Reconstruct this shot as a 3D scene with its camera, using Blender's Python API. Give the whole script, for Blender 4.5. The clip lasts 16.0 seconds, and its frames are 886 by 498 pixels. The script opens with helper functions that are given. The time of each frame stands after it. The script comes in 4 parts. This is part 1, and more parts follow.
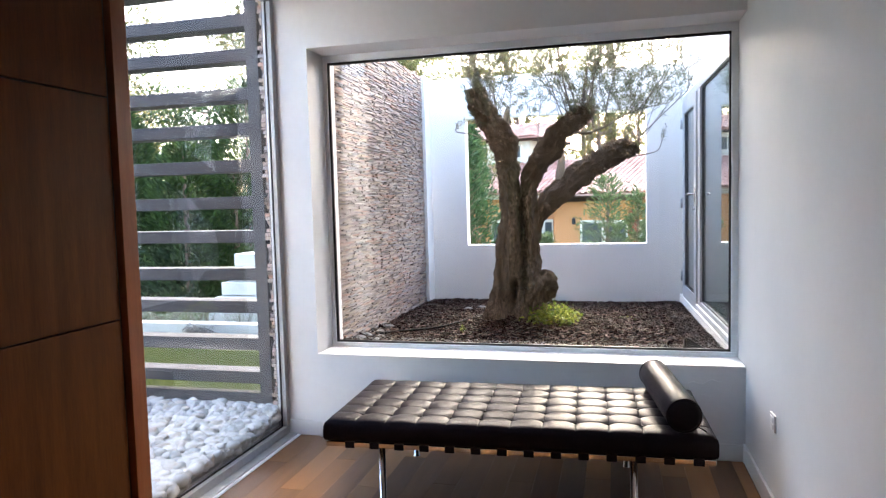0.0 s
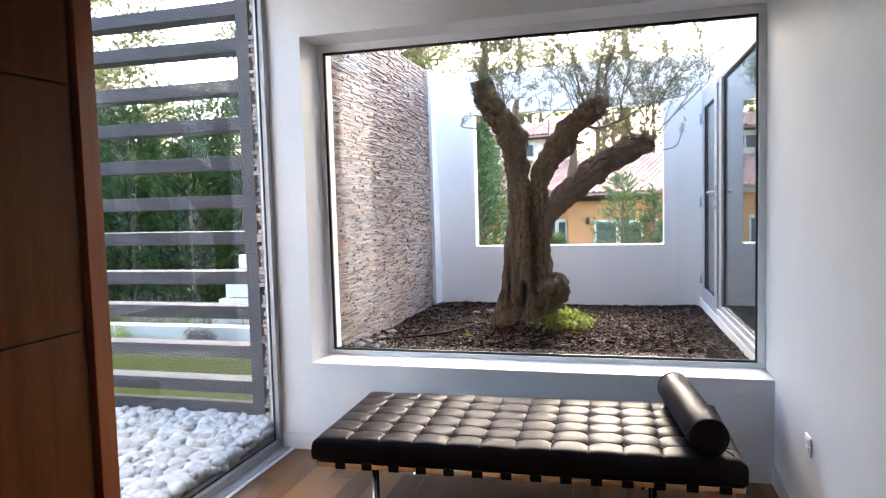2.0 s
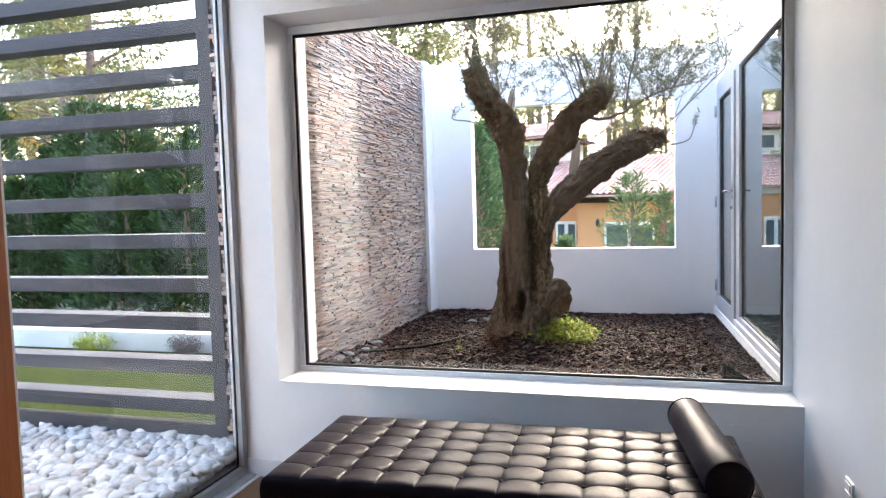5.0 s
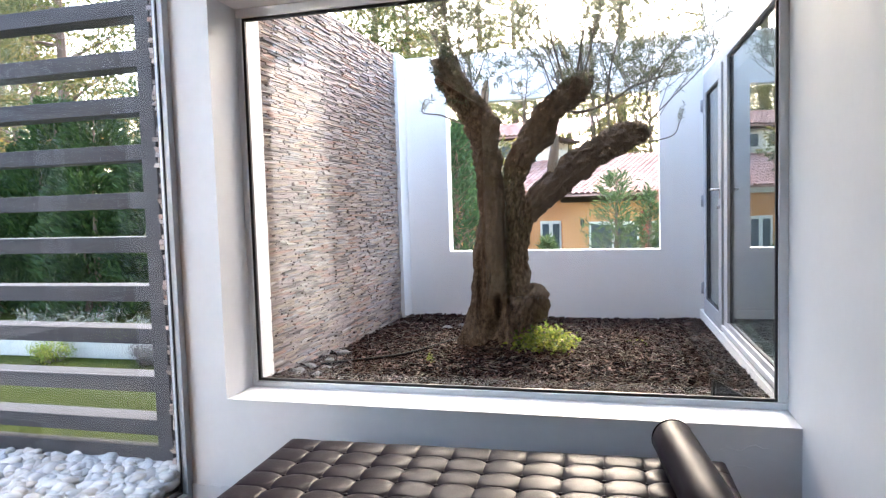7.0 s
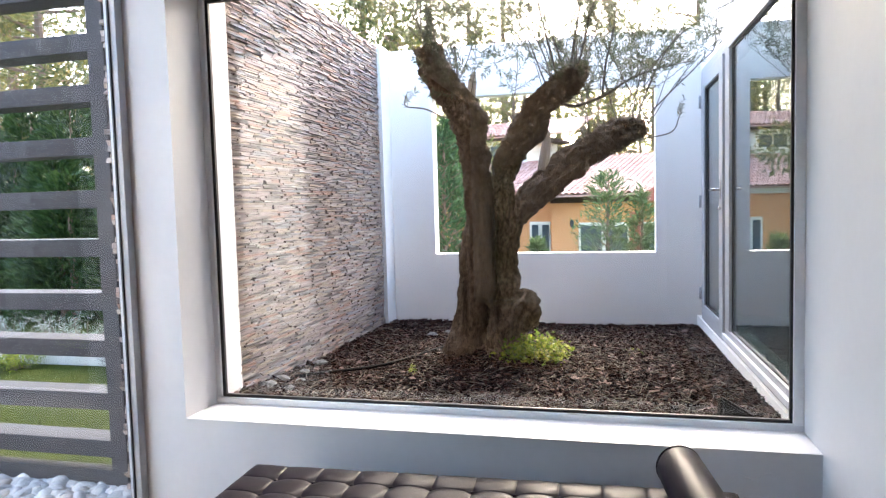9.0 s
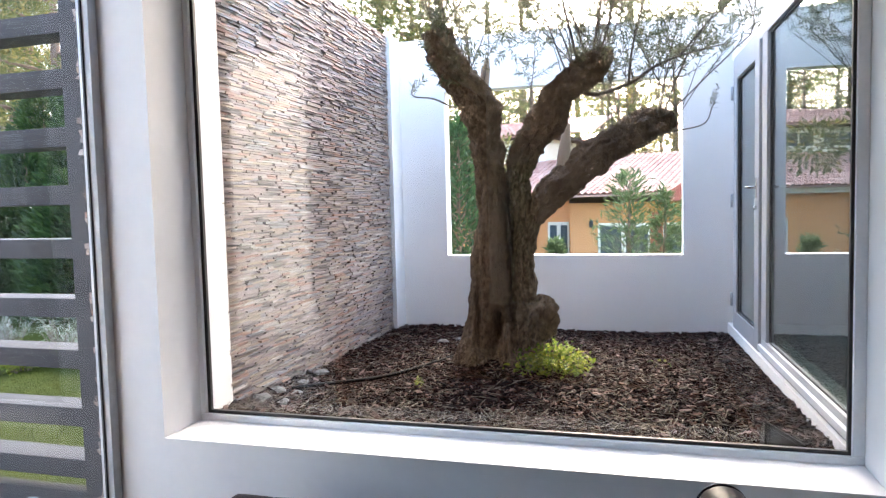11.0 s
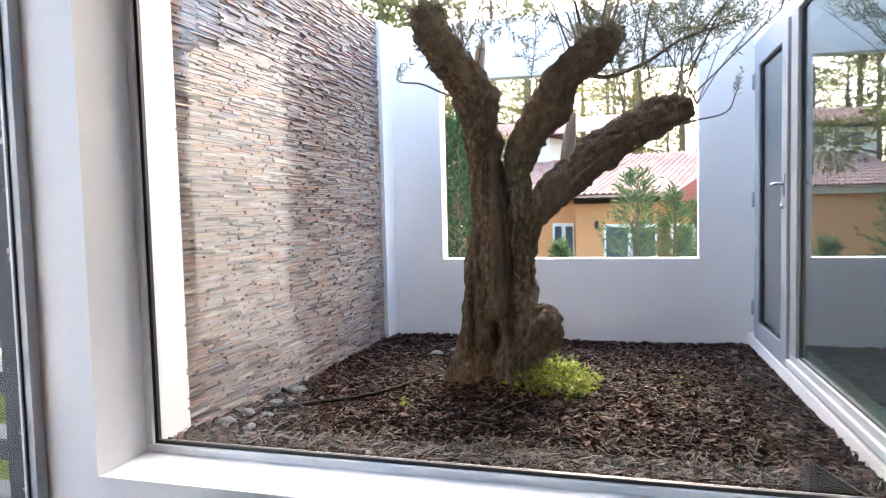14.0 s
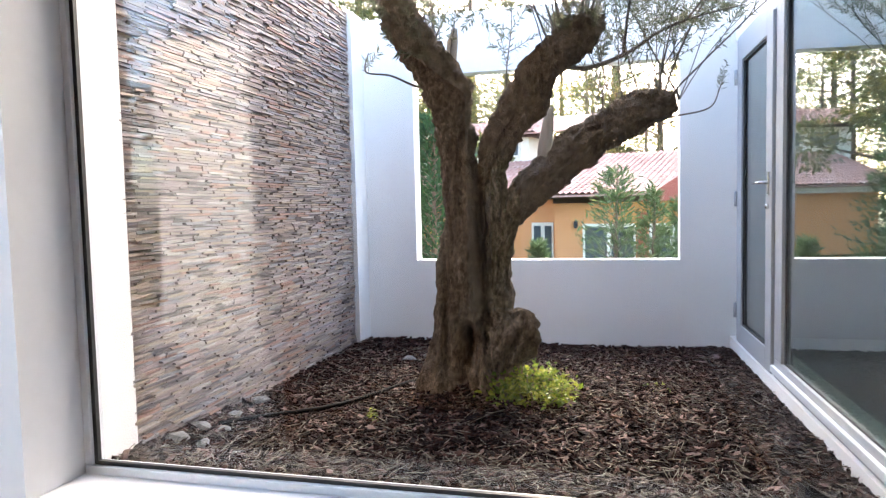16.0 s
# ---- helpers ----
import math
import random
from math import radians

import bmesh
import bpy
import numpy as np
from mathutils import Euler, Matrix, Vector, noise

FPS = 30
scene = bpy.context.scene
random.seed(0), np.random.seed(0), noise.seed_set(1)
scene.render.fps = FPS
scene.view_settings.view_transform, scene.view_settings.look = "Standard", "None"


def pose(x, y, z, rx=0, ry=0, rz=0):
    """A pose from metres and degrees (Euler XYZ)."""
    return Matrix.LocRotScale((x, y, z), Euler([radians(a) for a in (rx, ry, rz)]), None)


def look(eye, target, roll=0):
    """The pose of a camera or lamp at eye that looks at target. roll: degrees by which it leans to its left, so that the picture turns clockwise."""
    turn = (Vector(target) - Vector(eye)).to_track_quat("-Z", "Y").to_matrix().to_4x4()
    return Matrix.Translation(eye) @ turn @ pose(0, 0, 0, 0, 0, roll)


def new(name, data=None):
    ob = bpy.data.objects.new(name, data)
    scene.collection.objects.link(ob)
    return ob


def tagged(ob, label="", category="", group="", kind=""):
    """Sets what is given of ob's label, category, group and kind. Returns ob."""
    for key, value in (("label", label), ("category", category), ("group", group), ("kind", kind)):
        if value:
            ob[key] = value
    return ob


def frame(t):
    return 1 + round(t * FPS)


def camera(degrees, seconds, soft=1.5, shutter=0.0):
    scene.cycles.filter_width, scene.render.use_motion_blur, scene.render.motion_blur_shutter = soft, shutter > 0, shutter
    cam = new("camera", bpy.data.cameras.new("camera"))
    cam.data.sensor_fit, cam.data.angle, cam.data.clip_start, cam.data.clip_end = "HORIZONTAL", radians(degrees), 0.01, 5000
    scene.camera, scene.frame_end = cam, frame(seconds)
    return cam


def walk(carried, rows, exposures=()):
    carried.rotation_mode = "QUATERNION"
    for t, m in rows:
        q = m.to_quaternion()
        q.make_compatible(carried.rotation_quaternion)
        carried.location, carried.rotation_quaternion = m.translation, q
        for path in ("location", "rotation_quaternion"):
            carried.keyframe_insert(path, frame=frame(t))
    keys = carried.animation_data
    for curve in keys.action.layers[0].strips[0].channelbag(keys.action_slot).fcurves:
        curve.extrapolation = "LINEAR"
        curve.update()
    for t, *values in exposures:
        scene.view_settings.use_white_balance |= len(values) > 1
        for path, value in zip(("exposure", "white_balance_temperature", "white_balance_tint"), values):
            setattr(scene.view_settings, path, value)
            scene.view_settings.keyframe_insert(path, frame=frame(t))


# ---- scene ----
cam = camera(66.3, 16.0, soft=1.25)
PATH = [
    (0, (-0.747, -4.209, 1.566), (-1.233, -2.273, 1.43), -1.5),
    (0.5, (-0.752, -4.148, 1.568), (-1.236, -2.213, 1.431), -1.5),
    (1, (-0.759, -4.071, 1.568), (-1.243, -2.135, 1.429), -1.5),
    (1.5, (-0.761, -3.989, 1.559), (-1.263, -2.058, 1.424), -1.5),
    (2, (-0.753, -3.898, 1.557), (-1.278, -1.973, 1.422), -1.6),
    (2.5, (-0.756, -3.819, 1.558), (-1.295, -1.898, 1.422), -1.7),
    (3, (-0.752, -3.73, 1.556), (-1.307, -1.813, 1.421), -1.7),
    (3.5, (-0.748, -3.643, 1.554), (-1.316, -1.73, 1.419), -1.7),
    (4, (-0.735, -3.56, 1.544), (-1.303, -1.647, 1.413), -1.7),
    (6.5, (-0.71, -3.131, 1.53), (-1.237, -1.206, 1.403), -1.6),
    (7, (-0.702, -3.039, 1.532), (-1.22, -1.112, 1.402), -1.7),
    (7.5, (-0.705, -2.963, 1.531), (-1.203, -1.03, 1.401), -1.6),
    (8, (-0.717, -2.894, 1.531), (-1.195, -0.956, 1.402), -1.6),
    (10.5, (-0.782, -2.47, 1.52), (-1.306, -0.544, 1.391), -1.4),
    (11, (-0.786, -2.391, 1.517), (-1.324, -0.469, 1.389), -1.4),
    (11.5, (-0.795, -2.316, 1.516), (-1.346, -0.398, 1.388), -1.5),
    (12, (-0.804, -2.261, 1.511), (-1.366, -0.345, 1.384), -1.5),
    (12.5, (-0.81, -2.195, 1.503), (-1.382, -0.283, 1.38), -1.5),
    (13, (-0.818, -2.114, 1.503), (-1.387, -0.2, 1.378), -1.5),
    (13.5, (-0.825, -2.034, 1.501), (-1.386, -0.118, 1.376), -1.5),
    (14, (-0.826, -1.948, 1.501), (-1.378, -0.03, 1.377), -1.4),
    (14.5, (-0.832, -1.867, 1.498), (-1.369, 0.055, 1.373), -1.4),
    (15, (-0.837, -1.8, 1.497), (-1.36, 0.126, 1.372), -1.3),
    (15.5, (-0.836, -1.756, 1.497), (-1.344, 0.175, 1.37), -1.3),
    (16, (-0.835, -1.743, 1.5), (-1.33, 0.191, 1.372), -1.3),
]
EXPOSURE = 4.05
walk(cam, [(t, look(eye, target, roll)) for t, eye, target, roll in PATH], [(0.0, EXPOSURE + 0.03, 6460, 11), (8.0, EXPOSURE, 6520, 11), (16.0, EXPOSURE - 0.1, 6520, 11)])

# ---- world and sun ----
SUN_EL, SUN_AZ = 31.0, 0.5
world = bpy.data.worlds.new("world")
scene.world = world
world.use_nodes = True
wn, wl = world.node_tree.nodes, world.node_tree.links
wn.clear()
sky = wn.new("ShaderNodeTexSky")
sky.sky_type, sky.sun_disc = "NISHITA", False
sky.sun_elevation, sky.sun_rotation = radians(SUN_EL), radians(SUN_AZ)
sky.dust_density, sky.air_density = 3.2, 1.0
bg = wn.new("ShaderNodeBackground")
bg.inputs["Strength"].default_value = 0.15
wl.new(sky.outputs[0], bg.inputs[0])
wl.new(bg.outputs[0], wn.new("ShaderNodeOutputWorld").inputs[0])
sun_data = bpy.data.lights.new("sun", "SUN")
sun_data.energy, sun_data.angle, sun_data.color = 0.15, radians(24), (1.0, 0.92, 0.82)
sun = new("sun", sun_data)
sun.matrix_world = look((0, 0, 0), (math.sin(radians(-SUN_AZ)), -math.cos(radians(SUN_AZ)), -math.tan(radians(SUN_EL))))


# ---- materials ----
def ramp_of(nt, fac, stops):
    r = nt.nodes.new("ShaderNodeValToRGB")
    el = r.color_ramp.elements
    while len(el) < len(stops):
        el.new(0.5)
    for e, (p, c) in zip(el, stops):
        e.position, e.color = p, (*c, 1)
    nt.links.new(fac, r.inputs[0])
    return r.outputs[0]


def mat(name, lo, hi, scale=6.0, rough=0.6, metal=0.0, bump=0.0, bump_scale=60.0, stretch=(1, 1, 1), spec=0.5, vary=0.0, island=0.0, rough_vary=0.1):
    """A surface whose colour runs from lo to hi over two scales of noise, with a fine relief."""
    m = bpy.data.materials.new(name)
    m.use_nodes = True
    nt = m.node_tree
    b = nt.nodes["Principled BSDF"]
    co = nt.nodes.new("ShaderNodeTexCoord")
    mp = nt.nodes.new("ShaderNodeMapping")
    mp.inputs["Scale"].default_value = stretch
    nt.links.new(co.outputs["Object"], mp.inputs[0])
    n1 = nt.nodes.new("ShaderNodeTexNoise")
    n1.inputs["Scale"].default_value, n1.inputs["Detail"].default_value = scale, 8
    n2 = nt.nodes.new("ShaderNodeTexNoise")
    n2.inputs["Scale"].default_value, n2.inputs["Detail"].default_value = scale * 9, 5
    nt.links.new(mp.outputs[0], n1.inputs[0])
    nt.links.new(mp.outputs[0], n2.inputs[0])
    mix = nt.nodes.new("ShaderNodeMix")
    mix.inputs[0].default_value = 0.4
    nt.links.new(n1.outputs[0], mix.inputs[2])
    nt.links.new(n2.outputs[0], mix.inputs[3])
    fac = mix.outputs[0]
    for amount, kind in ((vary, "ShaderNodeObjectInfo"), (island, "ShaderNodeNewGeometry")):
        if amount:
            src = nt.nodes.new(kind).outputs["Random" if kind == "ShaderNodeObjectInfo" else "Random Per Island"]
            mm = nt.nodes.new("ShaderNodeMix")
            mm.inputs[0].default_value = amount
            nt.links.new(fac, mm.inputs[2])
            nt.links.new(src, mm.inputs[3])
            fac = mm.outputs[0]
    if vary or island:
        stops = [(0.12, lo), (0.88, hi)]
    else:
        stops = [(0.32, lo), (0.68, hi)]
    nt.links.new(ramp_of(nt, fac, stops), b.inputs["Base Color"])
    b.inputs["Metallic"].default_value = metal
    b.inputs["Specular IOR Level"].default_value = spec
    rr = nt.nodes.new("ShaderNodeMapRange")
    rr.inputs[3].default_value, rr.inputs[4].default_value = max(0.02, rough - rough_vary), min(1, rough + rough_vary)
    nt.links.new(n2.outputs[0], rr.inputs[0])
    nt.links.new(rr.outputs[0], b.inputs["Roughness"])
    if bump:
        n3 = nt.nodes.new("ShaderNodeTexNoise")
        n3.inputs["Scale"].default_value, n3.inputs["Detail"].default_value = bump_scale, 6
        nt.links.new(mp.outputs[0], n3.inputs[0])
        bp = nt.nodes.new("ShaderNodeBump")
        bp.inputs["Strength"].default_value, bp.inputs["Distance"].default_value = bump, 0.025 if bump >= 1 else 0.01
        nt.links.new(n3.outputs[0], bp.inputs["Height"])
        nt.links.new(bp.outputs[0], b.inputs["Normal"])
    return m


def palette(name, colours, rough=0.8, bump=0.4, bump_scale=80.0, by="object", grain=0.35, stretch=(1, 1, 1), spec=0.5):
    """Pieces that each take one of some colours, by chance, with grain over it."""
    m = mat(name, (0.5, 0.5, 0.5), (0.9, 0.9, 0.9), 12, rough, bump=bump, bump_scale=bump_scale, stretch=stretch, spec=spec)
    nt = m.node_tree
    b = nt.nodes["Principled BSDF"]
    grainy = b.inputs["Base Color"].links[0].from_socket
    src = nt.nodes.new("ShaderNodeObjectInfo").outputs["Random"] if by == "object" else nt.nodes.new("ShaderNodeNewGeometry").outputs["Random Per Island"]
    r = ramp_of(nt, src, [(i / len(colours), c) for i, c in enumerate(colours)])
    r.node.color_ramp.interpolation = "CONSTANT"
    mul = nt.nodes.new("ShaderNodeMix")
    mul.data_type, mul.blend_type = "RGBA", "MULTIPLY"
    mul.inputs[0].default_value = grain * 2
    nt.links.new(r, mul.inputs[6])
    nt.links.new(grainy, mul.inputs[7])
    nt.links.new(mul.outputs[2], b.inputs["Base Color"])
    return m


def leafy(name, colours, rough=0.5, through_light=0.35, spec=0.3):
    m = palette(name, colours, rough, 0.0, by="island", grain=0.2, spec=spec)
    nt = m.node_tree
    b = nt.nodes["Principled BSDF"]
    col = b.inputs["Base Color"].links[0].from_socket
    tr = nt.nodes.new("ShaderNodeBsdfTranslucent")
    nt.links.new(col, tr.inputs[0])
    mx = nt.nodes.new("ShaderNodeMixShader")
    mx.inputs[0].default_value = through_light
    nt.links.new(b.outputs[0], mx.inputs[1])
    nt.links.new(tr.outputs[0], mx.inputs[2])
    nt.links.new(mx.outputs[0], nt.nodes["Material Output"].inputs[0])
    return m


def glass(name, tint=(0.985, 0.988, 0.986), floor=0.034):
    m = bpy.data.materials.new(name)
    m.use_nodes = True
    nt = m.node_tree
    nt.nodes.clear()
    lw = nt.nodes.new("ShaderNodeLayerWeight")
    lw.inputs[0].default_value = 0.5
    pw = nt.nodes.new("ShaderNodeMath")
    pw.operation = "POWER"
    pw.inputs[1].default_value = 4.5
    nt.links.new(lw.outputs["Facing"], pw.inputs[0])
    mr = nt.nodes.new("ShaderNodeMapRange")
    mr.inputs[3].default_value, mr.inputs[4].default_value = floor, 0.9
    nt.links.new(pw.outputs[0], mr.inputs[0])
    tr = nt.nodes.new("ShaderNodeBsdfTransparent")
    tr.inputs[0].default_value = (*tint, 1)
    gl = nt.nodes.new("ShaderNodeBsdfGlossy")
    gl.inputs["Roughness"].default_value = 0.0
    mx = nt.nodes.new("ShaderNodeMixShader")
    nt.links.new(mr.outputs[0], mx.inputs[0])
    nt.links.new(tr.outputs[0], mx.inputs[1])
    nt.links.new(gl.outputs[0], mx.inputs[2])
    nt.links.new(mx.outputs[0], nt.nodes.new("ShaderNodeOutputMaterial").inputs[0])
    return m


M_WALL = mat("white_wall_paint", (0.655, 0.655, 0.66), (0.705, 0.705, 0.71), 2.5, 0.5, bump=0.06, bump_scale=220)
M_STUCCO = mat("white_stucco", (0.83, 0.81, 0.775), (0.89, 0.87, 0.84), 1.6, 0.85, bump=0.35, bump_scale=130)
M_CEIL = mat("ceiling_paint", (0.8, 0.8, 0.79), (0.84, 0.84, 0.83), 3, 0.7)
M_ALU = mat("silver_aluminium", (0.36, 0.37, 0.385), (0.44, 0.45, 0.465), 30, 0.45, metal=0.25, bump=0.02)
M_LACQ = mat("white_lacquer", (0.68, 0.7, 0.72), (0.76, 0.78, 0.8), 8, 0.35)
M_GASKET = mat("black_rubber", (0.012, 0.012, 0.014), (0.03, 0.03, 0.03), 20, 0.6)
M_PANEL = mat("dark_wood_veneer", (0.05, 0.0165, 0.004), (0.1, 0.037, 0.009), 3, 0.5, spec=0.08, bump=0.08, stretch=(6, 6, 0.5))
M_STILE = mat("reddish_wood", (0.17, 0.055, 0.02), (0.25, 0.09, 0.034), 4, 0.4, spec=0.3, bump=0.08, stretch=(8, 8, 0.5))
M_PLANK = mat("oiled_floor_wood", (0.09, 0.036, 0.012), (0.34, 0.16, 0.055), 3, 0.34, spec=0.3, bump=0.08, bump_scale=40, stretch=(8, 0.8, 8), vary=0.6)
M_SUBFLOOR = mat("floor_joint", (0.02, 0.012, 0.008), (0.04, 0.025, 0.015), 10, 0.8)
M_LEATHER = mat("dark_brown_leather", (0.0085, 0.0058, 0.008), (0.016, 0.0112, 0.015), 9, 0.37, spec=0.06, bump=0.12, bump_scale=350, rough_vary=0.06)
M_CHROME = mat("polished_steel", (0.62, 0.61, 0.6), (0.7, 0.69, 0.68), 20, 0.12, metal=1.0, rough_vary=0.04)
SLATES = [(0.323, 0.254, 0.213), (0.372, 0.281, 0.22), (0.238, 0.183, 0.162), (0.45, 0.38, 0.33), (0.37, 0.215, 0.16), (0.288, 0.257, 0.253), (0.386, 0.291, 0.213), (0.351, 0.264, 0.241), (0.13, 0.095, 0.085), (0.366, 0.278, 0.25)]
M_STONES = palette("slate_cladding", SLATES, 0.75, 0.5, 60)
M_STONES_ISL = palette("slate_cladding_far", SLATES, 0.75, 0.5, 60, by="island")
M_MORTAR = mat("dark_mortar", (0.05, 0.045, 0.04), (0.1, 0.09, 0.08), 30, 0.9)
M_BARK = mat("olive_bark", (0.045, 0.032, 0.022), (0.27, 0.195, 0.135), 48, 0.9, bump=1.0, bump_scale=95, stretch=(1.0, 1.0, 0.6), spec=0.2)
M_STUB = mat("bare_dead_wood", (0.34, 0.29, 0.23), (0.56, 0.5, 0.42), 18, 0.85, bump=0.5, stretch=(2, 2, 0.4))
M_TWIG = mat("olive_twig", (0.08, 0.063, 0.047), (0.2, 0.165, 0.13), 20, 0.8, bump=0.3)
M_OLIVE = leafy("olive_leaves", [(0.13, 0.145, 0.08), (0.17, 0.175, 0.1), (0.24, 0.24, 0.16), (0.1, 0.115, 0.06), (0.19, 0.18, 0.11)], 0.45, 0.45)
M_SHRUB = leafy("yellow_green_leaves", [(0.255, 0.306, 0.034), (0.187, 0.255, 0.0298), (0.34, 0.357, 0.051), (0.119, 0.178, 0.0255)], 0.5, 0.4)
M_CHIPS = palette("bark_chips", [(0.0142, 0.00468, 0.00319), (0.0259, 0.00879, 0.00586), (0.00912, 0.00312, 0.00213), (0.0454, 0.0187, 0.0133), (0.0182, 0.00625, 0.00425), (0.194, 0.125, 0.107), (0.0117, 0.00416, 0.00266), (0.0324, 0.0114, 0.00797), (0.00778, 0.00312, 0.00213), (0.0713, 0.0322, 0.0229), (0.0194, 0.0073, 0.00479), (0.013, 0.00468, 0.00319), (0.1, 0.054, 0.0382)], 0.9, 0.5, 60, by="island", spec=0.12)
M_STRAW = palette("dry_needles", [(0.2, 0.165, 0.12), (0.28, 0.24, 0.185), (0.12, 0.092, 0.064)], 0.8, 0.0, by="island")
M_SOIL = mat("dark_soil", (0.02, 0.012, 0.009), (0.055, 0.035, 0.026), 14, 0.95, bump=0.8, bump_scale=50)
M_RUBBLE = mat("rough_grey_stone", (0.07, 0.066, 0.062), (0.24, 0.23, 0.22), 14, 0.85, bump=0.8, bump_scale=30)
M_PEBBLE = palette("white_pebbles", [(0.435, 0.428, 0.407), (0.492, 0.48, 0.453), (0.378, 0.376, 0.36), (0.53, 0.522, 0.499), (0.416, 0.376, 0.333), (0.473, 0.461, 0.444)], 0.7, 0.15, 40, by="island", grain=0.12)
M_GRAVELBED = mat("gravel_bed", (0.22, 0.21, 0.2), (0.4, 0.39, 0.38), 40, 0.9, bump=0.5)
M_LOUVRE = mat("grey_painted_wood", (0.0238, 0.0229, 0.0263), (0.0467, 0.045, 0.0501), 5, 0.55, bump=0.25, bump_scale=30, stretch=(0.6, 8, 8), spec=0.2)
M_GRASS = mat("lawn", (0.018, 0.029, 0.0024), (0.038, 0.046, 0.0048), 3, 0.85, bump=0.8, bump_scale=90, spec=0.06)
M_BLADES = leafy("grass_blades", [(0.018, 0.03, 0.0024), (0.028, 0.041, 0.004), (0.045, 0.047, 0.008), (0.016, 0.026, 0.003)], 0.6, 0.3, 0.06)
M_HEDGE = leafy("hedge_leaves", [(0.028, 0.06, 0.014), (0.04, 0.08, 0.018), (0.02, 0.045, 0.012), (0.06, 0.1, 0.024)], 0.55, 0.3)
M_CONIFER = leafy("conifer_sprays", [(0.075, 0.125, 0.045), (0.115, 0.17, 0.06), (0.052, 0.092, 0.034), (0.16, 0.205, 0.08)], 0.6, 0.3)
M_DARKCON = leafy("dark_conifer_sprays", [(0.04, 0.085, 0.03), (0.055, 0.11, 0.035), (0.03, 0.065, 0.025)], 0.6, 0.25)
# yellow tones put sunlit needles into the colour
M_PINE = leafy("pine_needles", [(0.09, 0.105, 0.035), (0.14, 0.15, 0.05), (0.22, 0.18, 0.065), (0.07, 0.085, 0.03)], 0.6, 0.5)
# real autumn leaves beside the lawn, painted sun glow behind the house
M_AUTUMN_BACKLIT = leafy("autumn_and_backlit_leaves", [(0.35, 0.24, 0.07), (0.42, 0.3, 0.1), (0.28, 0.22, 0.07), (0.2, 0.2, 0.06)], 0.6, 0.4)
M_SAGE = leafy("grey_green_leaves", [(0.3, 0.33, 0.27), (0.38, 0.4, 0.35), (0.24, 0.28, 0.2)], 0.6, 0.3)
M_LAV = leafy("dull_purple_leaves", [(0.13, 0.11, 0.11), (0.18, 0.15, 0.15), (0.1, 0.1, 0.08)], 0.7, 0.2)
M_PTRUNK = mat("pine_bark", (0.1, 0.06, 0.045), (0.22, 0.14, 0.1), 6, 0.9, bump=0.8, bump_scale=20, stretch=(2, 2, 0.5))
M_ORANGE = mat("apricot_render", (0.6, 0.26, 0.1), (0.68, 0.31, 0.125), 1.2, 0.85, bump=0.2, bump_scale=60)
M_CREAM = mat("cream_paint", (0.7, 0.66, 0.56), (0.78, 0.74, 0.65), 3, 0.7)
M_BROWN = mat("brown_soffit_wood", (0.035, 0.016, 0.011), (0.07, 0.032, 0.022), 6, 0.7)
M_REDW = mat("red_brown_paint", (0.3, 0.07, 0.04), (0.4, 0.1, 0.06), 6, 0.6)
M_TILE = palette("clay_roof_tiles", [(0.47, 0.25, 0.19), (0.53, 0.31, 0.245), (0.42, 0.21, 0.16), (0.58, 0.36, 0.3), (0.5, 0.28, 0.225)], 0.85, 0.3, by="island", grain=0.2)
M_DARKGLASS = mat("window_glass_dark", (0.05, 0.065, 0.075), (0.09, 0.11, 0.12), 2, 0.08)
M_SOCKET = mat("white_plastic", (0.74, 0.74, 0.73), (0.8, 0.8, 0.79), 20, 0.4)
M_HOSE = mat("black_hose", (0.006, 0.006, 0.006), (0.018, 0.016, 0.014), 20, 0.8, spec=0.1)
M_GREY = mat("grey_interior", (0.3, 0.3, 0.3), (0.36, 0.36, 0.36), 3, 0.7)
M_GARDEN = mat("weathered_white_render", (0.46, 0.44, 0.39), (0.6, 0.58, 0.53), 2.2, 0.9, bump=0.3, bump_scale=60)
M_GLASS = glass("window_glass", floor=0.038)
M_GLASS2 = glass("tinted_door_glass", (0.70, 0.84, 0.80), 0.28)


# ---- building helpers ----
def box(bm, x0, x1, y0, y1, z0, z1, bevel=0.0):
    vs = [bm.verts.new((x, y, z)) for x in (x0, x1) for y in (y0, y1) for z in (z0, z1)]
    fs = [bm.faces.new([vs[i] for i in q]) for q in ((0, 1, 3, 2), (4, 6, 7, 5), (0, 4, 5, 1), (2, 3, 7, 6), (0, 2, 6, 4), (1, 5, 7, 3))]
    if bevel:
        bmesh.ops.bevel(bm, geom=list({e for f in fs for e in f.edges}), offset=bevel, segments=2, affect="EDGES", profile=0.6)


def boxes(*list_of, bevel=0.0):
    bm = bmesh.new()
    for b in list_of:
        box(bm, *b, bevel=bevel)
    return bm


def mesh_of(name, bm, material, smooth=False):
    me = bpy.data.meshes.new(name)
    bmesh.ops.recalc_face_normals(bm, faces=bm.faces)
    bm.to_mesh(me)
    bm.free()
    me.materials.append(material)
    if smooth:
        me.shade_smooth()
    return me


def part(name, bm, material=None, parent=None, label="", smooth=False):
    ob = new(name, mesh_of(name, bm, material, smooth) if isinstance(bm, bmesh.types.BMesh) else bm)
    ob.parent = parent
    if parent is not None:
        ob.matrix_parent_inverse = parent.matrix_basis.inverted()
    return tagged(ob, label)


def structure(name, bm, material, label="", category=""):
    return tagged(part(name, bm, material), label, category, kind="structure")


